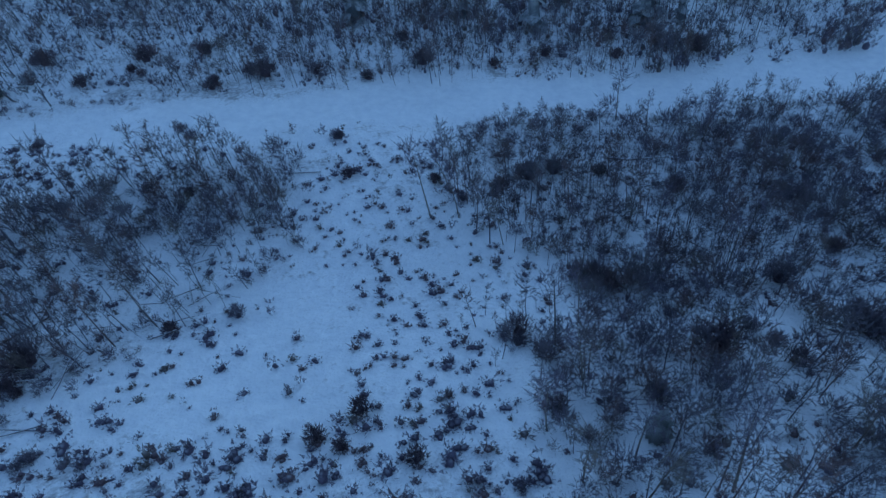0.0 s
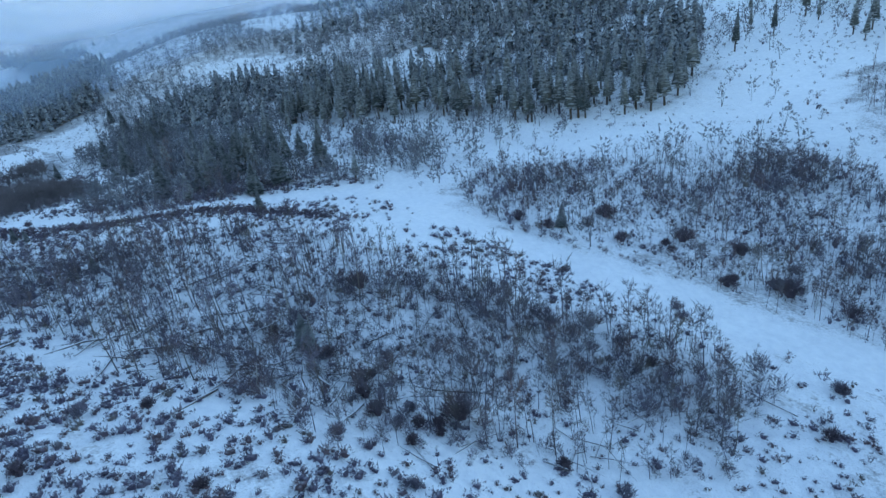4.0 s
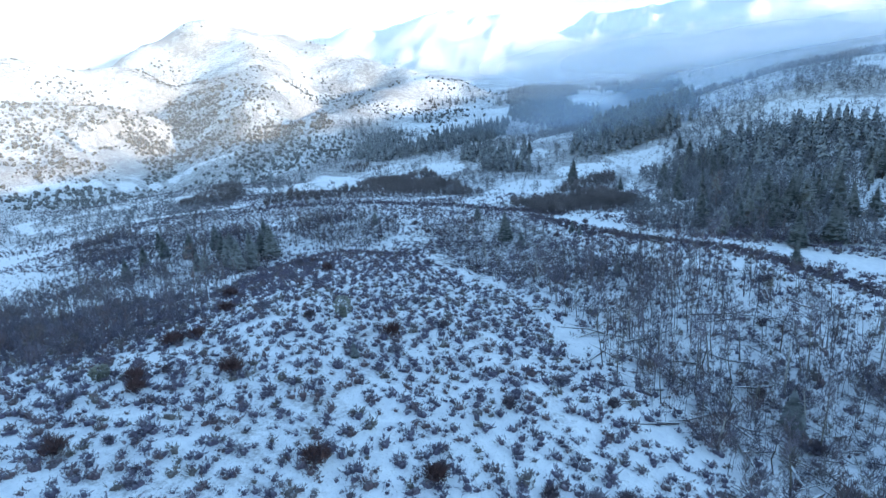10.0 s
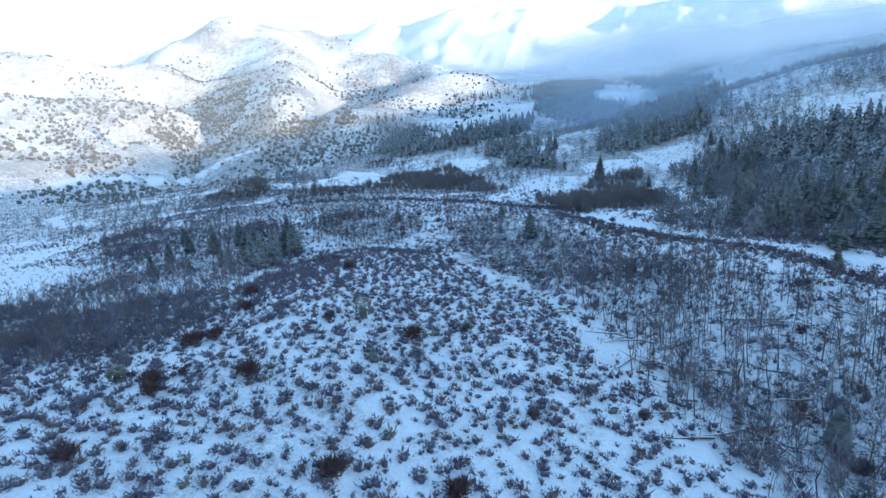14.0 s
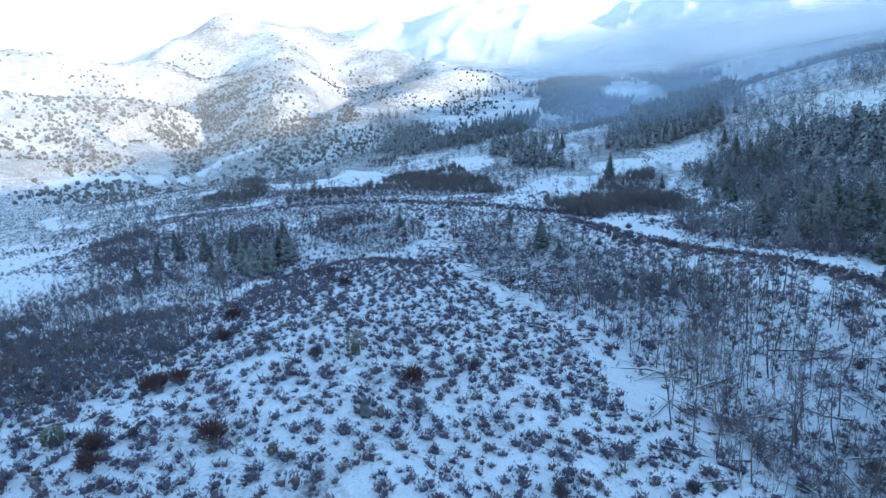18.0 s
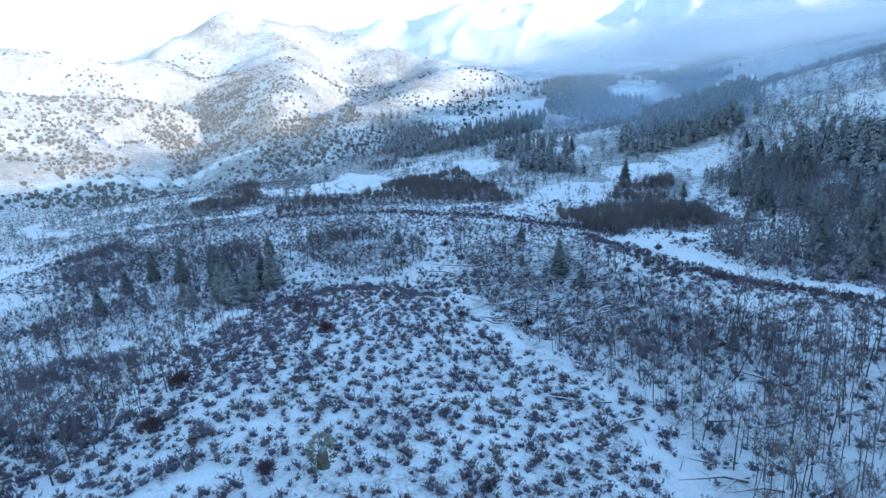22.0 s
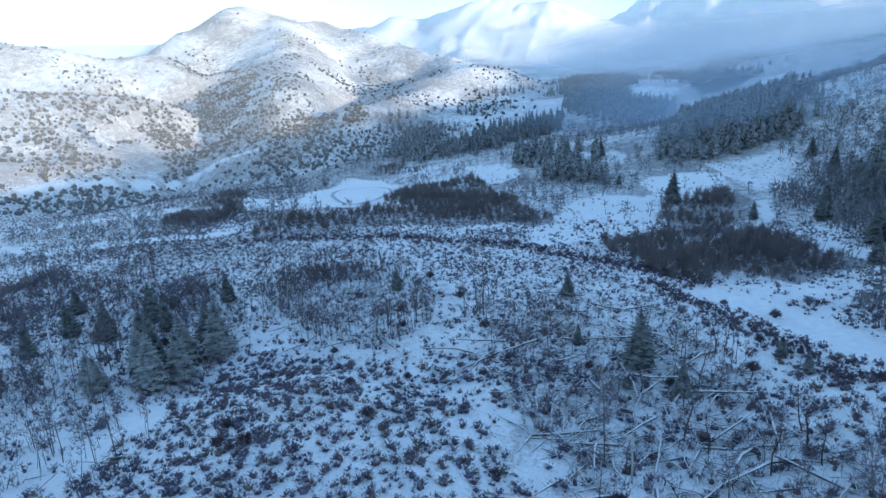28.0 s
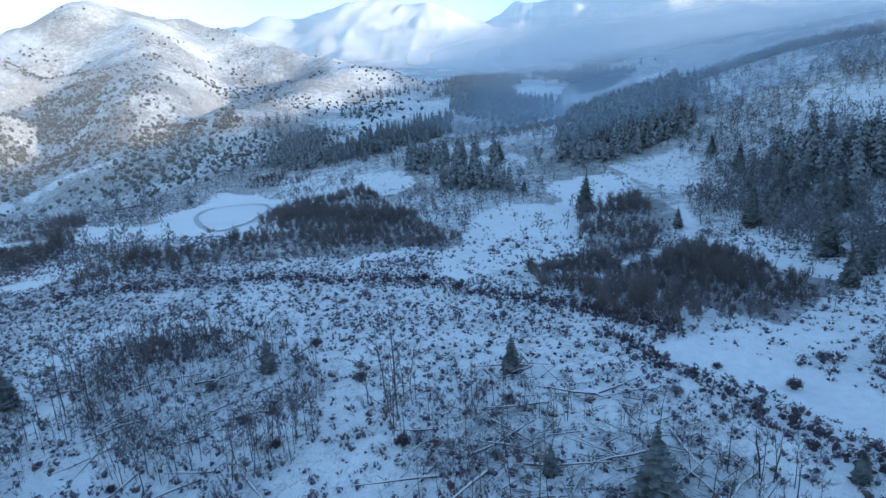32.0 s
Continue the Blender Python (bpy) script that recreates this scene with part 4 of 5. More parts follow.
bx, by = many(strewn(box_of(GULLY), 1.4, lambda x, y: in_shape(GULLY, 0.54, 4, seed=21)(x, y) * np.where(inside(x, y, TANGLE), 0.55, 1), 21), strewn(box_of(EAST), 1.4, in_shape(EAST, 0.75, seed=22), 22),
              strewn(box_of(LOW), 1.45, in_shape(LOW, 0.7, seed=23), 23), strewn(box_of(BEYOND), 1.6, in_shape(BEYOND, 0.75, seed=24), 24),
              strewn(box_of(SOUTH_BANK), 1.6, in_shape(SOUTH_BANK, 0.68, seed=25), 25), strewn(box_of(WEST_WOOD), 2.3, west_wood(0.75, 8, 12, 26), 26), strewn(box_of(THICKET), 1.5, in_shape(THICKET, 0.85, 2, 10, 19), 19),
              strewn(box_of(HOLLOW), 1.3, in_shape(HOLLOW, 1.0, 3, seed=28), 28), strewn(box_of(TANGLE), 2.4, in_shape(TANGLE, 0.45, seed=29), 29),
              strewn((-170, 78, 130, 260), 2.5, lambda x, y: (0.14 + 0.3 * fbm(x, y, 30, 3, 97) + 0.45 * inside(x, y, UPPER)) * ~on_road(x, y, 1), 97))
ok = clear_of(bx, by, 2.4)
bx, by = bx[ok], by[ok]
close = (bx > -60) & (by < 72) & (by > -10)
fine_brush = [brush_shape(24, 1.1, 1.6, 0.03, 4) for k in range(10)]
joined("undergrowth", fine_brush, bx[close], by[close], growth(bx[close], by[close], 111) * np.where((bx[close] > 3) & (by[close] < 40), 1.5, 1.35) * rng.uniform(0.4, 1.1, close.sum()), M_TWIG, "tangled leafless undergrowth between the aspens", "shrub", 0.1)
brush = [brush_shape(11, 1.1, 1.7, 0.075, 2, 0.25 if k % 3 == 0 else 0.0) for k in range(10)]
joined("undergrowth", brush, bx[~close], by[~close], growth(bx[~close], by[~close], 111) * np.where((by[~close] > 62) & (by[~close] < 130), 1.4, np.where(by[~close] < -50, 1.35, 1.0)) * rng.uniform(0.45, 1.15, (~close).sum()), M_TWIG, "grey-brown brush on the banks and in the woods", "shrub", 0.1)


def scrub_chance(x, y):
    c = 0.4 + 1.0 * fbm(x, y, 26, 3, 121)
    for shape, much in ((MEADOW, 0.4), (SPUR, np.clip((-35 - x) / 50, 0.25, 1.3)), (POND, 0.0), (LANE, 0.2), (WILLOWS, 0.2), (UPPER_WILLOWS, 0.2)):
        c = np.where(inside(x, y, shape), much * c, c)
    c = np.where(inside(x, y, BAND) | inside(x, y, FLATS), 1.6 * c + 0.1, c)
    c = np.maximum(c, 1.2 * fold(x, y, KERB, 3.0)) + 0.6 * fold(x, y, CREST, 3.0)
    return np.where(on_road(x, y, 0.4), 0, c * np.where(x > -40, np.where(y > 55, 0.9, 0.55), np.where(y < -95, 1.5, 1)))


qx, qy = strewn((-330, -250, 140, 250), 2.9, scrub_chance, 122)
scrub = [brush_shape(6, 0.8, 1.0, 0.07, 2, 0.25 if k % 4 == 0 else 0.0) for k in range(12)]
joined("scrub", scrub, qx, qy, growth(qx, qy, 123) * rng.uniform(0.5, 1.5, len(qx)), M_TWIG, "low leafless scrub scattered through the snow", "shrub", 0.1)
willows = [brush_shape(22, 1.35, 4.2, 0.075, 3) for k in range(8)]
wx, wy = many(strewn(box_of(MEADOW_WOOD), 2.3, in_shape(MEADOW_WOOD, 0.9, 5, seed=31, clump=30), 31), strewn(box_of(WILLOWS), 1.8, in_shape(WILLOWS, 0.9, 5, seed=32), 32),
              strewn(box_of(FAR_WILLOWS), 2.6, in_shape(FAR_WILLOWS, 0.95, 4, seed=33), 33), strewn(box_of(UPPER_WILLOWS), 2.0, in_shape(UPPER_WILLOWS, 0.7, 5, seed=34), 34),
              strewn(box_of(POND_BRUSH), 3.0, in_shape(POND_BRUSH, 0.8, 4, seed=35), 35))
joined("willow_thicket", willows, wx, wy, growth(wx, wy, 112) * rng.uniform(0.55, 1.1, len(wx)), M_WILLOW, "dense brown leafless willow thicket by the meadow", "shrub", 0.06)

# ---- single aspens and big bushes that stand out ----
def part(name, shape, mat, parent, label=""):
    v, f = shape.arrays()
    ob = new(name, mesh_of(name, v, f, mat, {"tint": np.array(shape.s), "spray": np.array(shape.l)}))
    ob.parent = parent
    return tagged(ob, label)


def stand(things, places, sizes, lean):
    """Puts copies of the things, in turn, on the snow."""
    for k, (x, y) in enumerate(zip(*places)):
        x, y, z = foot_of(x, y)
        m = pose(x, y, z - 0.05, rng.normal(0, lean), rng.normal(0, lean), rng.uniform(0, 360)) @ Matrix.Diagonal((*[float(rng.uniform(*sizes))] * 3, 1))
        ob = things[k] if k < len(things) else copy_thing(things[k % len(things)], m)
        ob.matrix_basis = m


single = []
for k in range(8):
    tree = tagged(new("aspen"), "bare aspen with a pale grey trunk standing in snow", "tree", "aspens")
    trunk, crown = aspen_parts(rng.uniform(6.0, 9.0), 26, 5, 0.035, 6, 0.18)
    part("trunk", trunk, M_ASPEN, tree)
    part("crown", crown, M_TWIG, tree)
    single.append(tree)
edge = many(strewn((-105, -25, -35, 40), 5.0, in_shape(GULLY, 0.6, seed=81), 81), strewn((0, 5, 60, 70), 6.0, in_shape(LOW, 0.6, seed=82), 82), strewn(box_of(EAST), 6.0, in_shape(EAST, 0.5, seed=83), 83))
stand(single, edge, (0.75, 1.15), 4)
snags = []
for k in range(5):
    snag = tagged(new("snag"), "dead leaning tree with broken bare limbs in deep snow", "dead tree", "snags")
    trunk, limbs = Shape(), Shape()
    bend = rng.normal(0, 0.35, (4, 2))
    trunk.stem([(0, 0, -0.3), (*bend[0], 1.6), (*bend[:2].sum(0), 3.2), (*bend[:3].sum(0), 4.9)], [0.08, 0.065, 0.05, 0.02], 6)
    for j in range(18):
        z, w = rng.uniform(1.2, 4.8), rng.uniform(0, 2 * math.pi)
        base = np.append(bend[0] + (bend[1] + bend[2]) * (z - 1.6) / 3.3, z)
        tip = base + np.array([math.cos(w), math.sin(w), rng.uniform(0.4, 1.2)]) * rng.uniform(0.4, 1.1)
        limbs.sliver(base, tip, 0.06)
        limbs.sliver(base + (tip - base) * 0.6, tip + rng.normal(0, 0.3, 3), 0.035)
    part("trunk", trunk, M_TRUNK, snag)
    part("crown", limbs, M_TWIG, snag)
    snags.append(snag)
stand(snags, many(strewn((-128, -34, -88, 0), 5.2, in_shape(TANGLE, 0.5, seed=86), 86), strewn((-100, -15, -30, 45), 9.0, in_shape(GULLY, 0.5, seed=87), 87)), (0.6, 1.2), 7)
big = []
for k in range(8):
    shape = brush_shape(60, 1.1, 1.4, 0.03, 6, 0.3)
    v, f = shape.arrays()
    big.append(tagged(new("bush", mesh_of("bush", v, f, M_DARKBUSH if k % 2 else M_TWIG, {"tint": np.array(shape.s), "spray": np.array(shape.l)})), "dense dark leafless bush rising from the snow", "shrub", "big bushes"))
BUSHES = [(-49, 59), (-31, 61), (-13, 61), (-26, 18), (-31, 24), (0, 50.6), (17, 54), (5, 27), (14, 34.5), (20.5, 27), (-6.6, 17.8), (-17.8, 32.4), (-5.8, 20.8), (13, 21), (6.5, 20.5), (8, 18),
          (-8.3, 18.6), (3.8, 14.8), (-2, 16.8), (17, 30), (-33, 23), (-34.6, 16), (-43, 24), (-48.5, -1), (-41, -5), (-49, 60), (-23, 31), (-13.6, 61), (-11, 53), (-33, 63), (-33, 5), (-26.5, 17.4)]
BUSHES += [(-47, 4), (-47.5, 76), (-33, 77), (-27, -16), (-30, -8), (-34, -37.5), (-44, -42), (-22, -33), (-58.5, 19.6), (-110, -37), (-100, -21), (-103, -34.5), (-99.5, -31), (-111, -5.6), (-96, -56),
           (-94, -49), (-146, -2.6), (-143, -15), (-105, -46), (-111, -41), (-112.6, -13.5), (-125, -36), (-119, -69), (-154, -65), (-141, -32), (-138, -12), (-133, -6.6), (-152, 2.7), (-151, -8.6)]
BUSHES += [(-220, -39), (-226, -37), (-230, -36), (-234, -31), (-231, -26), (-197, -34), (-224, -33), (-158, -60), (-147, -70), (-32, 24.5), (-34, 21.5), (-31, 21), (-35.5, 24), (-40, 93), (-18, 78), (-46, 80), (4, 28), (6.5, 26), (22, 28), (19, 25.5), (23, 26), (-1.5, 52), (1.5, 49)]
clumps = many(strewn((-110, -75, 60, 60), 12.0, lambda x, y: np.where(on_road(x, y, 2), 0, 0.15 + 0.8 * fbm(x, y, 30, 2, 84)), 84), strewn((-190, -100, -110, 0), 9.0, lambda x, y: np.where(on_road(x, y, 2), 0, 0.25 + 0.8 * fbm(x, y, 30, 2, 85)), 85),
              (np.array([p[0] for p in BUSHES]), np.array([p[1] for p in BUSHES])))
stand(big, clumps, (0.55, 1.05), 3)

# ---- the widest thickets, and the row of shrubs by the road ----
wide_bushes = []
for k in range(4):
    shape = brush_shape(70, 2.2, 2.5, 0.03, 8, 0.3)
    v, f = shape.arrays()
    wide_bushes.append(tagged(new("thicket", mesh_of("thicket", v, f, M_DARKBUSH, {"tint": np.array(shape.s), "spray": np.array(shape.l)})), "wide rounded brown thicket of leafless stems", "shrub", "thickets"))
THICKETS = [(19, 25.5), (22.5, 24), (13.4, 35), (5.3, 28.5), (-32.5, 27), (-39.5, 21), (-36, 20.5), (-42.5, 22.5), (-49.5, 22), (6, 50.5), (12, 54), (8.5, 53), (30, 27), (27, 34), (-62, 33), (34, 38), (24, 50), (-72, 70), (-64, 70), (-58, 72), (-51, 71), (-45, 75), (-38, 73), (-31, 76), (-25, 75), (-18, 78), (-12, 77), (-5, 79), (3, 79), (10, 81), (19, 80), (28, 82), (-35, 82), (-21, 86), (-8, 88), (6, 90), (-48, 84), (-61, 80), (38, 84)]
shift = np.where(np.arange(len(THICKETS)) < 17, 0.3, 3.2)
stand(wide_bushes, (np.array([p[0] for p in THICKETS]) + shift * rng.normal(0, 1, len(THICKETS)), np.array([p[1] for p in THICKETS]) + shift * rng.uniform(-0.3, 1.6, len(THICKETS))), (0.45, 1.15), 3)
russet = []
for k in range(3):
    shape = brush_shape(60, 1.25, 1.5, 0.03, 7, 0.25)
    v, f = shape.arrays()
    russet.append(tagged(new("russet_bush", mesh_of("russet_bush", v, f, M_RUSSET, {"tint": np.array(shape.s), "spray": np.array(shape.l)})), "dense red-brown leafless bush among the sagebrush", "shrub", "russet bushes"))
stand(russet, (np.array([-31, -33, -43, -44.5, -37, -56, -66, -27, -22, -29, -84, -97, -52.0]), np.array([-35, -37, -42, -40, -30, -45, -52, -16, -33, -8, -45, -55, -20.0])), (0.7, 1.2), 3)
for x, y, tall, wide in ((-54.6, -27.4, 2.6, 1.05), (-33, -41, 1.4, 0.7)):
    shrub = tagged(new("juniper"), "rounded grey-green juniper shrub dusted with frost", "shrub", "junipers")
    stem, leaves = Shape(), Shape()
    stem.stem([(0, 0, -0.2), (0.05, 0, 0.4 * tall), (0, 0.05, 0.85 * tall)], [0.09, 0.06, 0.02], 5)
    # heart coloured dark for the shade within; leaf tone rises towards the top
    leaves.shade = 0.0
    leaves.lump(0.55 * wide, 0.75 * tall, 7)
    for k in range(420):
        w, q = rng.uniform(0, 2 * math.pi), rng.uniform(-0.75, 1)
        ring_ = math.sqrt(1 - q * q) * wide * rng.uniform(0.6, 1.0)
        p = np.array([ring_ * math.cos(w), ring_ * math.sin(w), tall * (0.5 + 0.46 * q)])
        leaves.shade = rng.uniform(0.1, 0.6) + 0.4 * max(q, 0)
        leaves.leaf(p, p + np.array([0.2 * math.cos(w), 0.2 * math.sin(w), 0.16]) * rng.uniform(0.7, 1.5), 0.16)
    part("trunk", stem, M_TRUNK, shrub)
    part("foliage", leaves, M_SHRUB, shrub)
    shrub.location = foot_of(x, y)
kx, ky = [], []
for (x0, y0), (x1, y1) in zip(KERB, KERB[1:]):
    for u in np.linspace(0, 1, 22):
        kx.append(x0 + (x1 - x0) * u + rng.normal(0, 0.9))
        ky.append(y0 + (y1 - y0) * u + rng.normal(0, 0.9))
kx, ky = np.array(kx), np.array(ky)
cx_, cy_ = [], []
for (x0, y0), (x1, y1) in zip(CREST, CREST[1:]):
    for u in np.linspace(0, 1, 40):
        cx_.append(x0 + (x1 - x0) * u + rng.normal(0, 1.6))
        cy_.append(y0 + (y1 - y0) * u + rng.normal(0, 1.6))
cx_, cy_ = np.array(cx_), np.array(cy_)
joined("terrace_brush", far_sage, cx_, cy_, rng.uniform(0.8, 1.9, len(cx_)), M_DARKBUSH, "band of dark brown shrubs along the edge of the terrace", "shrub", 0.1)
joined("roadside_brush", far_sage, kx, ky, rng.uniform(0.9, 2.0, len(kx)), M_DARKBUSH, "row of dark low shrubs along the bank of the snow road", "shrub", 0.1)

# ---- conifers ----
conifers = []
for k in range(6):
    tall = 10.0
    trunk, crown = conifer_parts(tall, rng.uniform(1.9, 2.4), 30, 13, 0.03) if k < 3 else conifer_parts(tall, rng.uniform(1.25, 1.6), 20, 9, 0.2)
    conifers.append(((*trunk.arrays(), trunk.s), (*crown.arrays(), crown.s)))


def conifer(k, frosted, label):
    (tv, tf, ts), (cv, cf, cs) = conifers[k]
    tree = new("conifer", None)
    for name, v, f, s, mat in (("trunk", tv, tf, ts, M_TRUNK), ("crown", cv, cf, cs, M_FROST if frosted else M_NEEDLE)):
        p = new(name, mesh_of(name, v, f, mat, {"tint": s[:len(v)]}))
        p.parent = tree
    return tagged(tree, label, "tree", "conifers")


first_dark = [conifer(k, False, "dark green conifer with snow on its boughs") for k in range(6)]
first_frost = [conifer(k, True, "conifer white with hoar frost") for k in range(6)]
placed = set()


def plant_conifer(x, y, tall, frosted=False, slim=False, fat=1.0):
    stock = first_frost if frosted else first_dark
    k = int(rng.integers(0, 3)) + 3 * slim
    x, y, z = foot_of(x, y)
    m = pose(x, y, z, rng.normal(0, 1.5), rng.normal(0, 1.5), rng.uniform(0, 360))
    tree = stock[k]
    if tree.name in placed:
        tree = copy_thing(tree, m)
    placed.add(tree.name)
    tree.matrix_basis = m @ Matrix.Diagonal((fat * tall / 10 * rng.uniform(0.9, 1.1), fat * tall / 10 * rng.uniform(0.9, 1.1), tall / 10, 1))
    return tree


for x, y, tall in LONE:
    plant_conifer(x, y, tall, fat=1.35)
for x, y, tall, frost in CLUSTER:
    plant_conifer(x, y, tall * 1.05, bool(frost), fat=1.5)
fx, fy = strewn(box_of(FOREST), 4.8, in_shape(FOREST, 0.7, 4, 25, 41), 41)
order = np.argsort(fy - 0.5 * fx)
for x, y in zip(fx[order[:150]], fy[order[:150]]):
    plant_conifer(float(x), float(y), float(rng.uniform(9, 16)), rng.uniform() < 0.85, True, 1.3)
rest_x, rest_y = fx[order[150:]], fy[order[150:]]
CREST_WOOD = [(-108, 178), (-62, 198), (-30, 235), (-10, 290), (-80, 290), (-125, 215)]
for x, y in zip(*strewn(box_of(CREST_WOOD), 6.5, in_shape(CREST_WOOD, 0.55, 3, 30, 43), 43)):
    plant_conifer(float(x), float(y), float(rng.uniform(8, 15)), rng.uniform() < 0.4, True)
wx, wy = strewn(box_of(WEST_WOOD), 6.5, west_wood(0.18, 8, 40, 42), 42)
order = np.argsort(-wx)
rest_x, rest_y = np.append(rest_x, wx[order[110:]]), np.append(rest_y, wy[order[110:]])
for x, y in zip(wx[order[:110]], wy[order[:110]]):
    plant_conifer(float(x), float(y), float(rng.uniform(6, 12)), rng.uniform() < 0.6, rng.uniform() < 0.5, 1.35)


# ---- woods and bushes far off ----
def wood_chance(x, y):
    c = 1.3 * fbm(x, y, 110, 4, 71) - 0.25
    c = np.where(y > 40, c + 0.22, c)
    for shape in (POND, MEADOW, MEADOW_WOOD, WEST_WOOD, FOREST, SLOPE_WOOD, VALLEY_FIRS, FAR_FIRS, DARK_VALLEY, DARK_BACK, BELT, RIDGE_WOOD, BACK_WOOD, MIXED_WOOD, HILLSIDE, SAGE_SLOPE, HIGH_SLOPE, *FIELDS):
        c = np.where(inside(x, y, shape), 0, c)
    c = np.where(((x < -640) & (y > 120)) | (y < -300), 0, c)
    return np.where((x > -330) & (y < 90), 0, np.where((x > -200) & (y < 250), 0.25 * c, c))


near_trees, far_trees = [far_conifer_shape(11, 5) for k in range(10)], [far_conifer_shape(5, 4) for k in range(6)]
tx, ty = many((rest_x, rest_y), strewn(box_of(SLOPE_WOOD), 4.0, in_shape(SLOPE_WOOD, 0.7, 24, 35, 54), 54), strewn(box_of(MIXED_WOOD), 5.5, in_shape(MIXED_WOOD, 0.3, 8, 25, 58), 58), strewn(box_of(VALLEY_FIRS), 4.6, in_shape(VALLEY_FIRS, 0.5, 5, 20, 55), 55),
              strewn(box_of(RIDGE_WOOD), 4.6, in_shape(RIDGE_WOOD, 0.5, 5, 25, 59), 59), strewn(box_of(BACK_WOOD), 4.6, in_shape(BACK_WOOD, 0.6, 6, 30, 60), 60), strewn(box_of(BELT), 4.6, in_shape(BELT, 0.6, 8, 25, 50), 50))
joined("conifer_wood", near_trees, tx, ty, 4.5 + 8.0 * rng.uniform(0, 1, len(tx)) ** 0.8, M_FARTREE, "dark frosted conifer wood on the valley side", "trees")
tx, ty = many(strewn((-1300, -1000, 60, 480), 7.0, wood_chance, 51), strewn(box_of(FAR_FIRS), 4.4, in_shape(FAR_FIRS, 0.7, 14, 30, 56), 56), strewn(box_of(DARK_VALLEY), 5.5, in_shape(DARK_VALLEY, 0.8, 20, 60, 57), 57),
              strewn(box_of(DARK_BACK), 5.5, in_shape(DARK_BACK, 0.8, 20, 60, 49), 49))
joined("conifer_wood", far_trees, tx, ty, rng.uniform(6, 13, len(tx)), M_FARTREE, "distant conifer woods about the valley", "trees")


def bush_chance(x, y):
    c = (0.3 + 1.3 * fbm(x, y, 80, 4, 73)) * np.clip(1.5 - np.hypot(x, y) / 900, 0.18, 1)
    c = c * np.clip((south_foot(x) + 60 - y) / 80, 0, 1)
    return np.where(on_road(x, y, 1), 0, c)


def juniper_shape():
    s = Shape()
    s.lump(0.55, 0.85, 4)
    for k in range(3):
        w, out = rng.uniform(0, 2 * math.pi), rng.uniform(0.3, 0.8)
        s.sliver((out * 0.4 * math.cos(w), out * 0.4 * math.sin(w), 0.2), (out * math.cos(w), out * math.sin(w), rng.uniform(0.4, 1.05)), 0.35)
    return s


hx, hy = many(strewn((-1300, -1250, 100, -150), 5.2, bush_chance, 52), strewn((-900, -800, 0, -200), 5.0, lambda x, y: 0.7 * bush_chance(x, y), 53),
              *[strewn(box_of(w), 3.2, in_shape(w, 0.7, 8, 20, 45), 45 + k) for k, w in enumerate(HILL_WOODS)])
joined("hillside_junipers", [juniper_shape() for k in range(8)], hx, hy, 1.2 + 3.4 * rng.uniform(0, 1, len(hx)) ** 2.0, M_JUNIPER, "dark juniper bushes scattered over the sunny hills", "shrub")

# ---- a looped track on the frozen pond ----
ring = []
for k in range(56):
    w = 2 * math.pi * k / 56
    a, b = 50 * math.cos(w), 13 * math.sin(w) + 3 * math.sin(2 * w)
    ring.append((-290 - 0.905 * a + 0.43 * b, -147 - 0.43 * a - 0.905 * b))
band, quads = [], []
for k, (x, y) in enumerate(ring):
    (ax_, ay_), (bx_, by_) = ring[k - 1], ring[(k + 1) % 56]
    side = Vector((-(by_ - ay_), bx_ - ax_)).normalized() * 0.8
    for sgn in (-1, 1):
        px, py = x + sgn * side.x, y + sgn * side.y
        fx_, fy_, fz_ = foot_of(px, py)
        band.append((fx_, fy_, fz_ + 0.25))
    quads.append((2 * k, 2 * k + 1, (2 * k + 3) % 112, (2 * k + 2) % 112))
track = new("sled_track", mesh_of("sled_track", band, np.array(quads), M_TRACK))
tagged(track, "looped grey track pressed into the pond snow", "track", kind="structure")

# ---- fallen logs ----
log_meshes = []
for k in range(5):
    log_shape = Shape()
    bend = rng.normal(0, 0.12, (3, 2))
    log_shape.stem([(0, 0, 0), (*bend[0], 1.8), (*(bend[0] + bend[1]), 3.6), (*bend.sum(0), 5.4)], [0.11, 0.095, 0.07, 0.025], 6)
    for j in range(5):
        z, w = rng.uniform(1.5, 5.0), rng.uniform(0, 2 * math.pi)
        log_shape.sliver((bend[0][0], bend[0][1], z), (bend[0][0] + 0.6 * math.cos(w), bend[0][1] + 0.6 * math.sin(w), z + rng.uniform(0.3, 0.8)), 0.05)
    log_meshes.append(mesh_of("log", *log_shape.arrays(), M_LOG))
ox, oy = many(strewn((-85, -15, -35, 40), 4.4, in_shape(GULLY, 0.8, seed=61), 61), strewn(box_of(EAST), 9, in_shape(EAST, 0.5, seed=62), 62), strewn((-135, -40, -88, -5), 2.9, in_shape(TANGLE, 0.8, seed=63), 63), strewn(box_of(HOLLOW), 4.0, in_shape(HOLLOW, 0.7, 3, seed=64), 64),
              (np.repeat((-49.6, -47.8, -62, -151, -141, -143, -108, -112, -120), 3) + 0.0, np.repeat((15.0, 10, 10, -29.6, -28, -23, -29.6, -14, -20), 3) + 0.0))
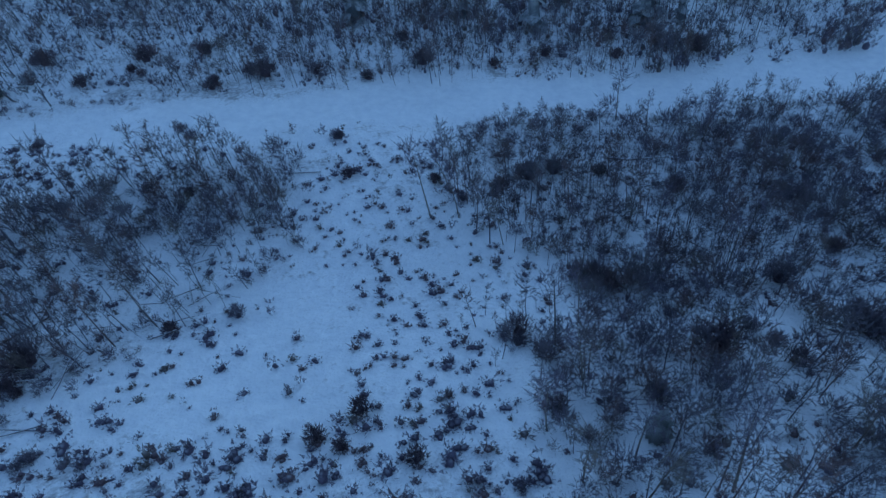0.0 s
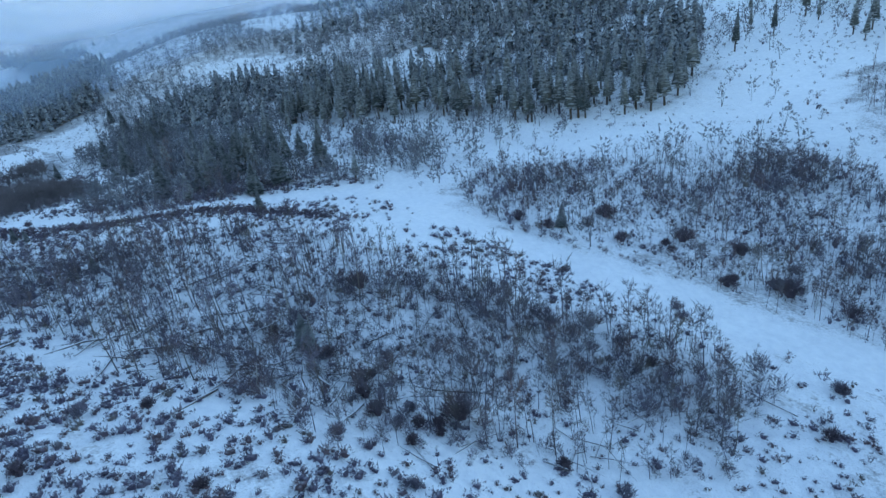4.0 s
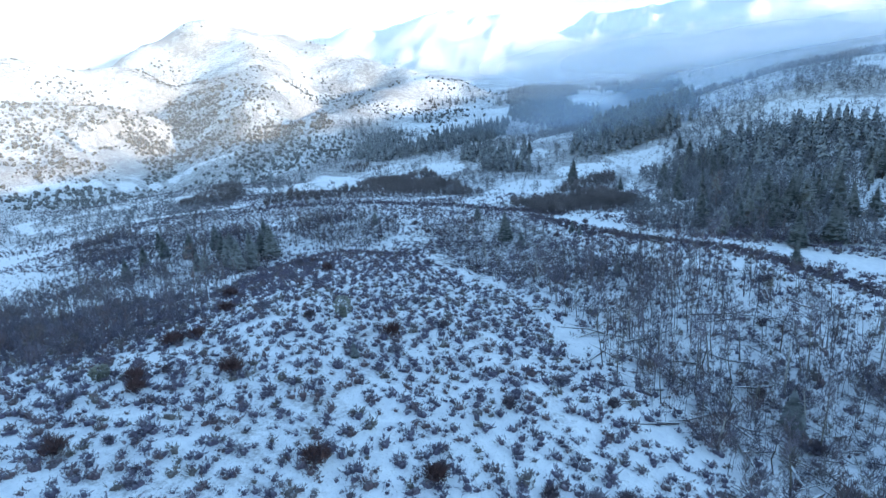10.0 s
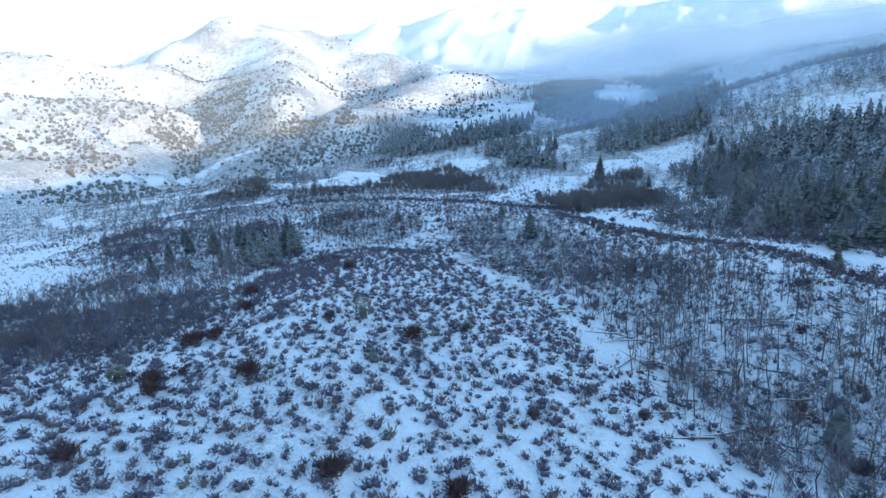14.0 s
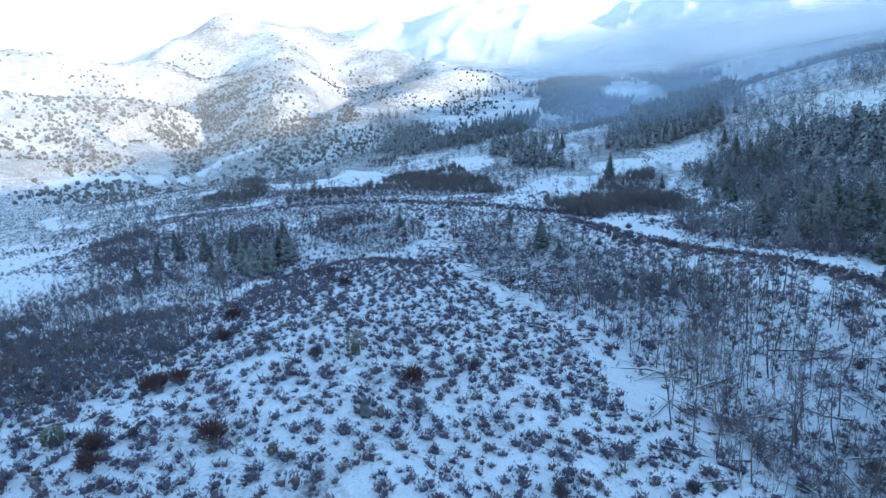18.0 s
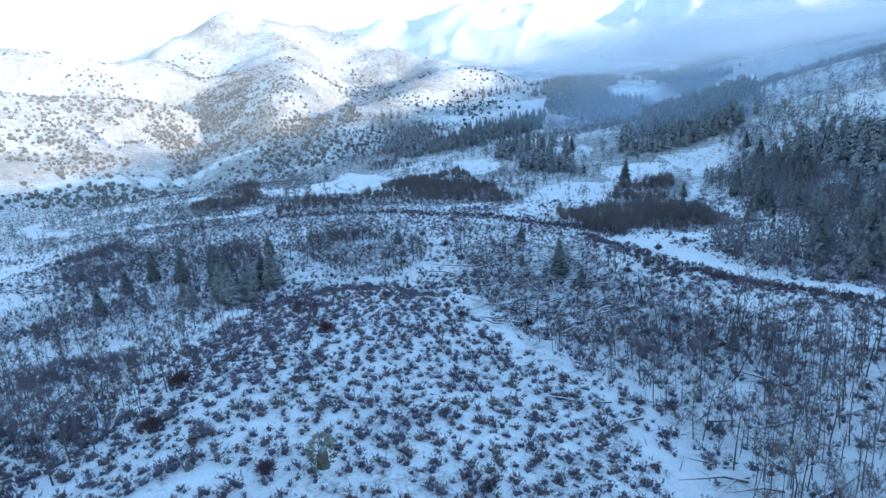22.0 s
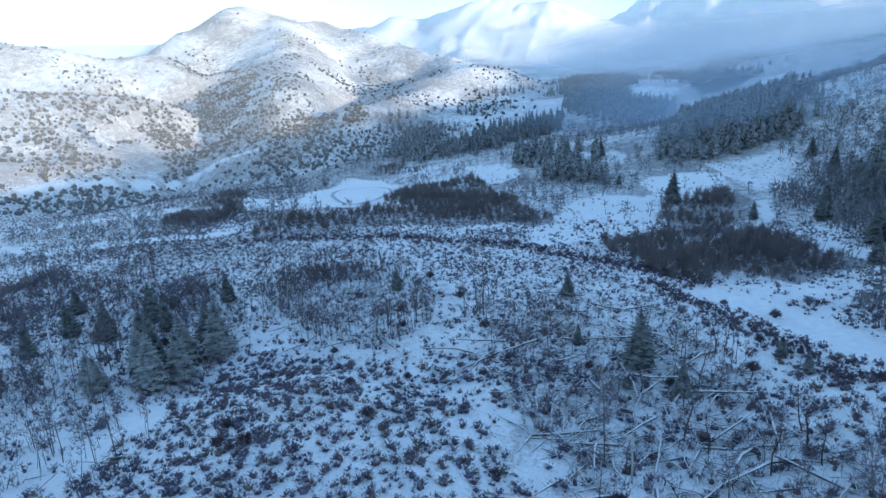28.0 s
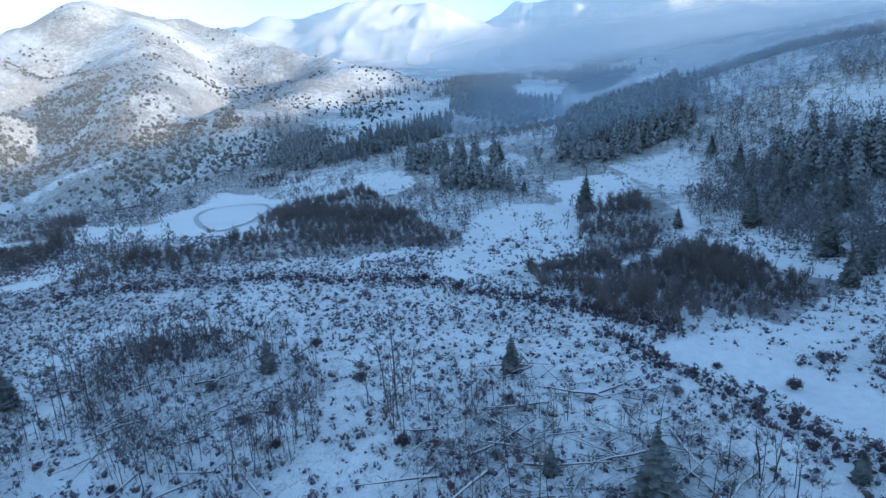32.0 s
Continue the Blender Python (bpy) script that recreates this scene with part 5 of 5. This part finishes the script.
for x, y in zip(ox, oy):
    turn = rng.uniform(0, 2 * math.pi)
    turn = rng.normal(-0.6, 0.5) if rng.uniform() < 0.6 else turn
    dx, dy, size = math.cos(turn), math.sin(turn), rng.uniform(0.7, 1.6)
    foot, tip = Vector(foot_of(x, y)), Vector(foot_of(x + dx * 4 * size, y + dy * 4 * size))
    ob = new("fallen_log", log_meshes[int(rng.integers(0, 5))])
    way = tip - foot + Vector((0, 0, rng.uniform(0.0, 0.9)))
    ob.matrix_basis = Matrix.Translation(foot + Vector((0, 0, 0.12))) @ way.to_track_quat("Z", "Y").to_matrix().to_4x4() @ Matrix.Diagonal((size, size, size, 1))
    tagged(ob, "fallen grey tree trunk lying in snow", "log", "fallen logs")

# an uprooted clump: trunks that point away from one foot
hub = Vector(foot_of(-50, 15)) + Vector((0, 0, 0.7))
for k, (x, y) in enumerate([(-54.5, 12), (-54, 16.5), (-45.5, 15), (-50, 19.5), (-48.5, 10.5), (-46, 18)]):
    way = Vector(foot_of(x, y)) + Vector((0, 0, 0.15)) - hub
    ob = new("fallen_log", log_meshes[k % 5])
    ob.matrix_basis = Matrix.Translation(hub) @ way.to_track_quat("Z", "Y").to_matrix().to_4x4() @ Matrix.Diagonal((1.1, 1.1, way.length / 5.4, 1))
    tagged(ob, "snow-topped trunk of an uprooted clump", "log", "fallen logs")
# barkless dead trunks that still stand
for x, y, tall, lean in ((-45.5, 13.2, 3.6, 2), (-59, 22, 6.5, -5), (-52, 22, 5.0, 8), (-63, 15, 5.5, -3), (-70, 6, 6.0, 4), (-92, -8, 6.5, 6), (-104, -20, 6.0, -4), (-118, -24, 5.5, 7)):
    ob = new("dead_trunk", log_meshes[int(rng.integers(0, 5))].copy())
    ob.data.materials[0] = M_DEADWOOD
    x, y, z = foot_of(x, y)
    ob.matrix_basis = pose(x, y, z - 0.2, lean, 0.5 * lean, rng.uniform(0, 360)) @ Matrix.Diagonal((1.0, 1.0, tall / 5.4, 1))
    tagged(ob, "barkless pale dead trunk standing in the gully", "dead tree", "dead trunks")


# smaller deadfall, criss-crossed
deadfall = []
for k in range(6):
    heap = Shape()
    for j in range(2):
        w, bend = rng.uniform(0, math.pi), rng.normal(0, 0.1, 3)
        c = np.array([math.cos(w), math.sin(w), rng.normal(0, 0.08)])
        side = np.array([-c[1], c[0], 0]) * 0.06
        long, foot = rng.uniform(2.5, 5.5), np.append(rng.normal(0, 0.6, 2), rng.uniform(0.1, 0.4))
        pts = []
        for u, r in ((0, 1.0), (0.5, 0.9), (1, 0.35)):
            p = foot + c * long * (u - 0.5) + bend * math.sin(u * math.pi)
            pts += [p + side * r, p - side * r, p + np.array([0, 0, 0.1]) * r]
        heap.add(pts, [(m + i, m + (i + 1) % 3, m + 3 + (i + 1) % 3) for m in (0, 3) for i in range(3)] + [(m + i, m + 3 + (i + 1) % 3, m + 3 + i) for m in (0, 3) for i in range(3)])
    deadfall.append(heap)
dx_, dy_ = many(strewn(box_of(TANGLE), 1.9, in_shape(TANGLE, 0.7, seed=65), 65), strewn(box_of(GULLY), 3.0, in_shape(GULLY, 0.55, seed=66), 66), strewn(box_of(SOUTH_BANK), 4.5, in_shape(SOUTH_BANK, 0.5, seed=67), 67))
joined("deadfall", deadfall, dx_, dy_, rng.uniform(0.6, 1.2, len(dx_)), M_LOG, "criss-crossed snow-topped deadfall in the gully", "log", 0.05)


# ---- cloud in the valley ----
def cloud_bank(name, mat, dist, az0, az1, low, high, label, rag=0.2):
    """A curved bank of cloud, thin at its edges."""
    na, nz = 60, 16
    u, v = np.meshgrid(np.linspace(0, 1, na), np.linspace(0, 1, nz))
    a = np.radians(az0 + (az1 - az0) * u)
    r = dist * (1 + 0.04 * np.sin(9 * u + dist))
    z = low + (high - low) * v + rag * (high - low) * (fbm(u * 900 + dist, v * 60, 160, 3, 81))
    thick = np.clip(np.minimum(u, 1 - u) * 6, 0, 1) * np.clip(v * 3.2, 0, 1) * np.clip((1 - v) * 2.0, 0, 1)
    idx = np.arange(na * nz).reshape(nz, na)
    q = np.stack([idx[:-1, :-1], idx[:-1, 1:], idx[1:, 1:], idx[1:, :-1]], -1).reshape(-1, 4)
    ob = new(name, mesh_of(name, np.stack([-np.sin(a) * r, np.cos(a) * r, z], -1).reshape(-1, 3), q, mat, {"thick": thick.ravel()}, True))
    return tagged(ob, label, "cloud", kind="structure")


for dist, az0, az1, low, high in ((980, 30, 100, 62, 150), (1250, 30, 102, 72, 180), (1600, 30, 106, 84, 222), (2100, 30, 108, 95, 280), (2800, 30, 108, 100, 350)):
    cloud_bank("low_cloud", M_CLOUD, dist, az0, az1, low, high, "blue-grey bank of low cloud lying in the valley")
# see-through sheets, coloured pale or blue to imitate the haze of distance
cloud_bank("mist", M_VEIL, 2300, 88, 128, 60, 620, "thin bright mist before the snowy summits")
cloud_bank("mist", M_MIST, 1300, 112, 180, 60, 260, "thin bright mist over the sunlit hills")
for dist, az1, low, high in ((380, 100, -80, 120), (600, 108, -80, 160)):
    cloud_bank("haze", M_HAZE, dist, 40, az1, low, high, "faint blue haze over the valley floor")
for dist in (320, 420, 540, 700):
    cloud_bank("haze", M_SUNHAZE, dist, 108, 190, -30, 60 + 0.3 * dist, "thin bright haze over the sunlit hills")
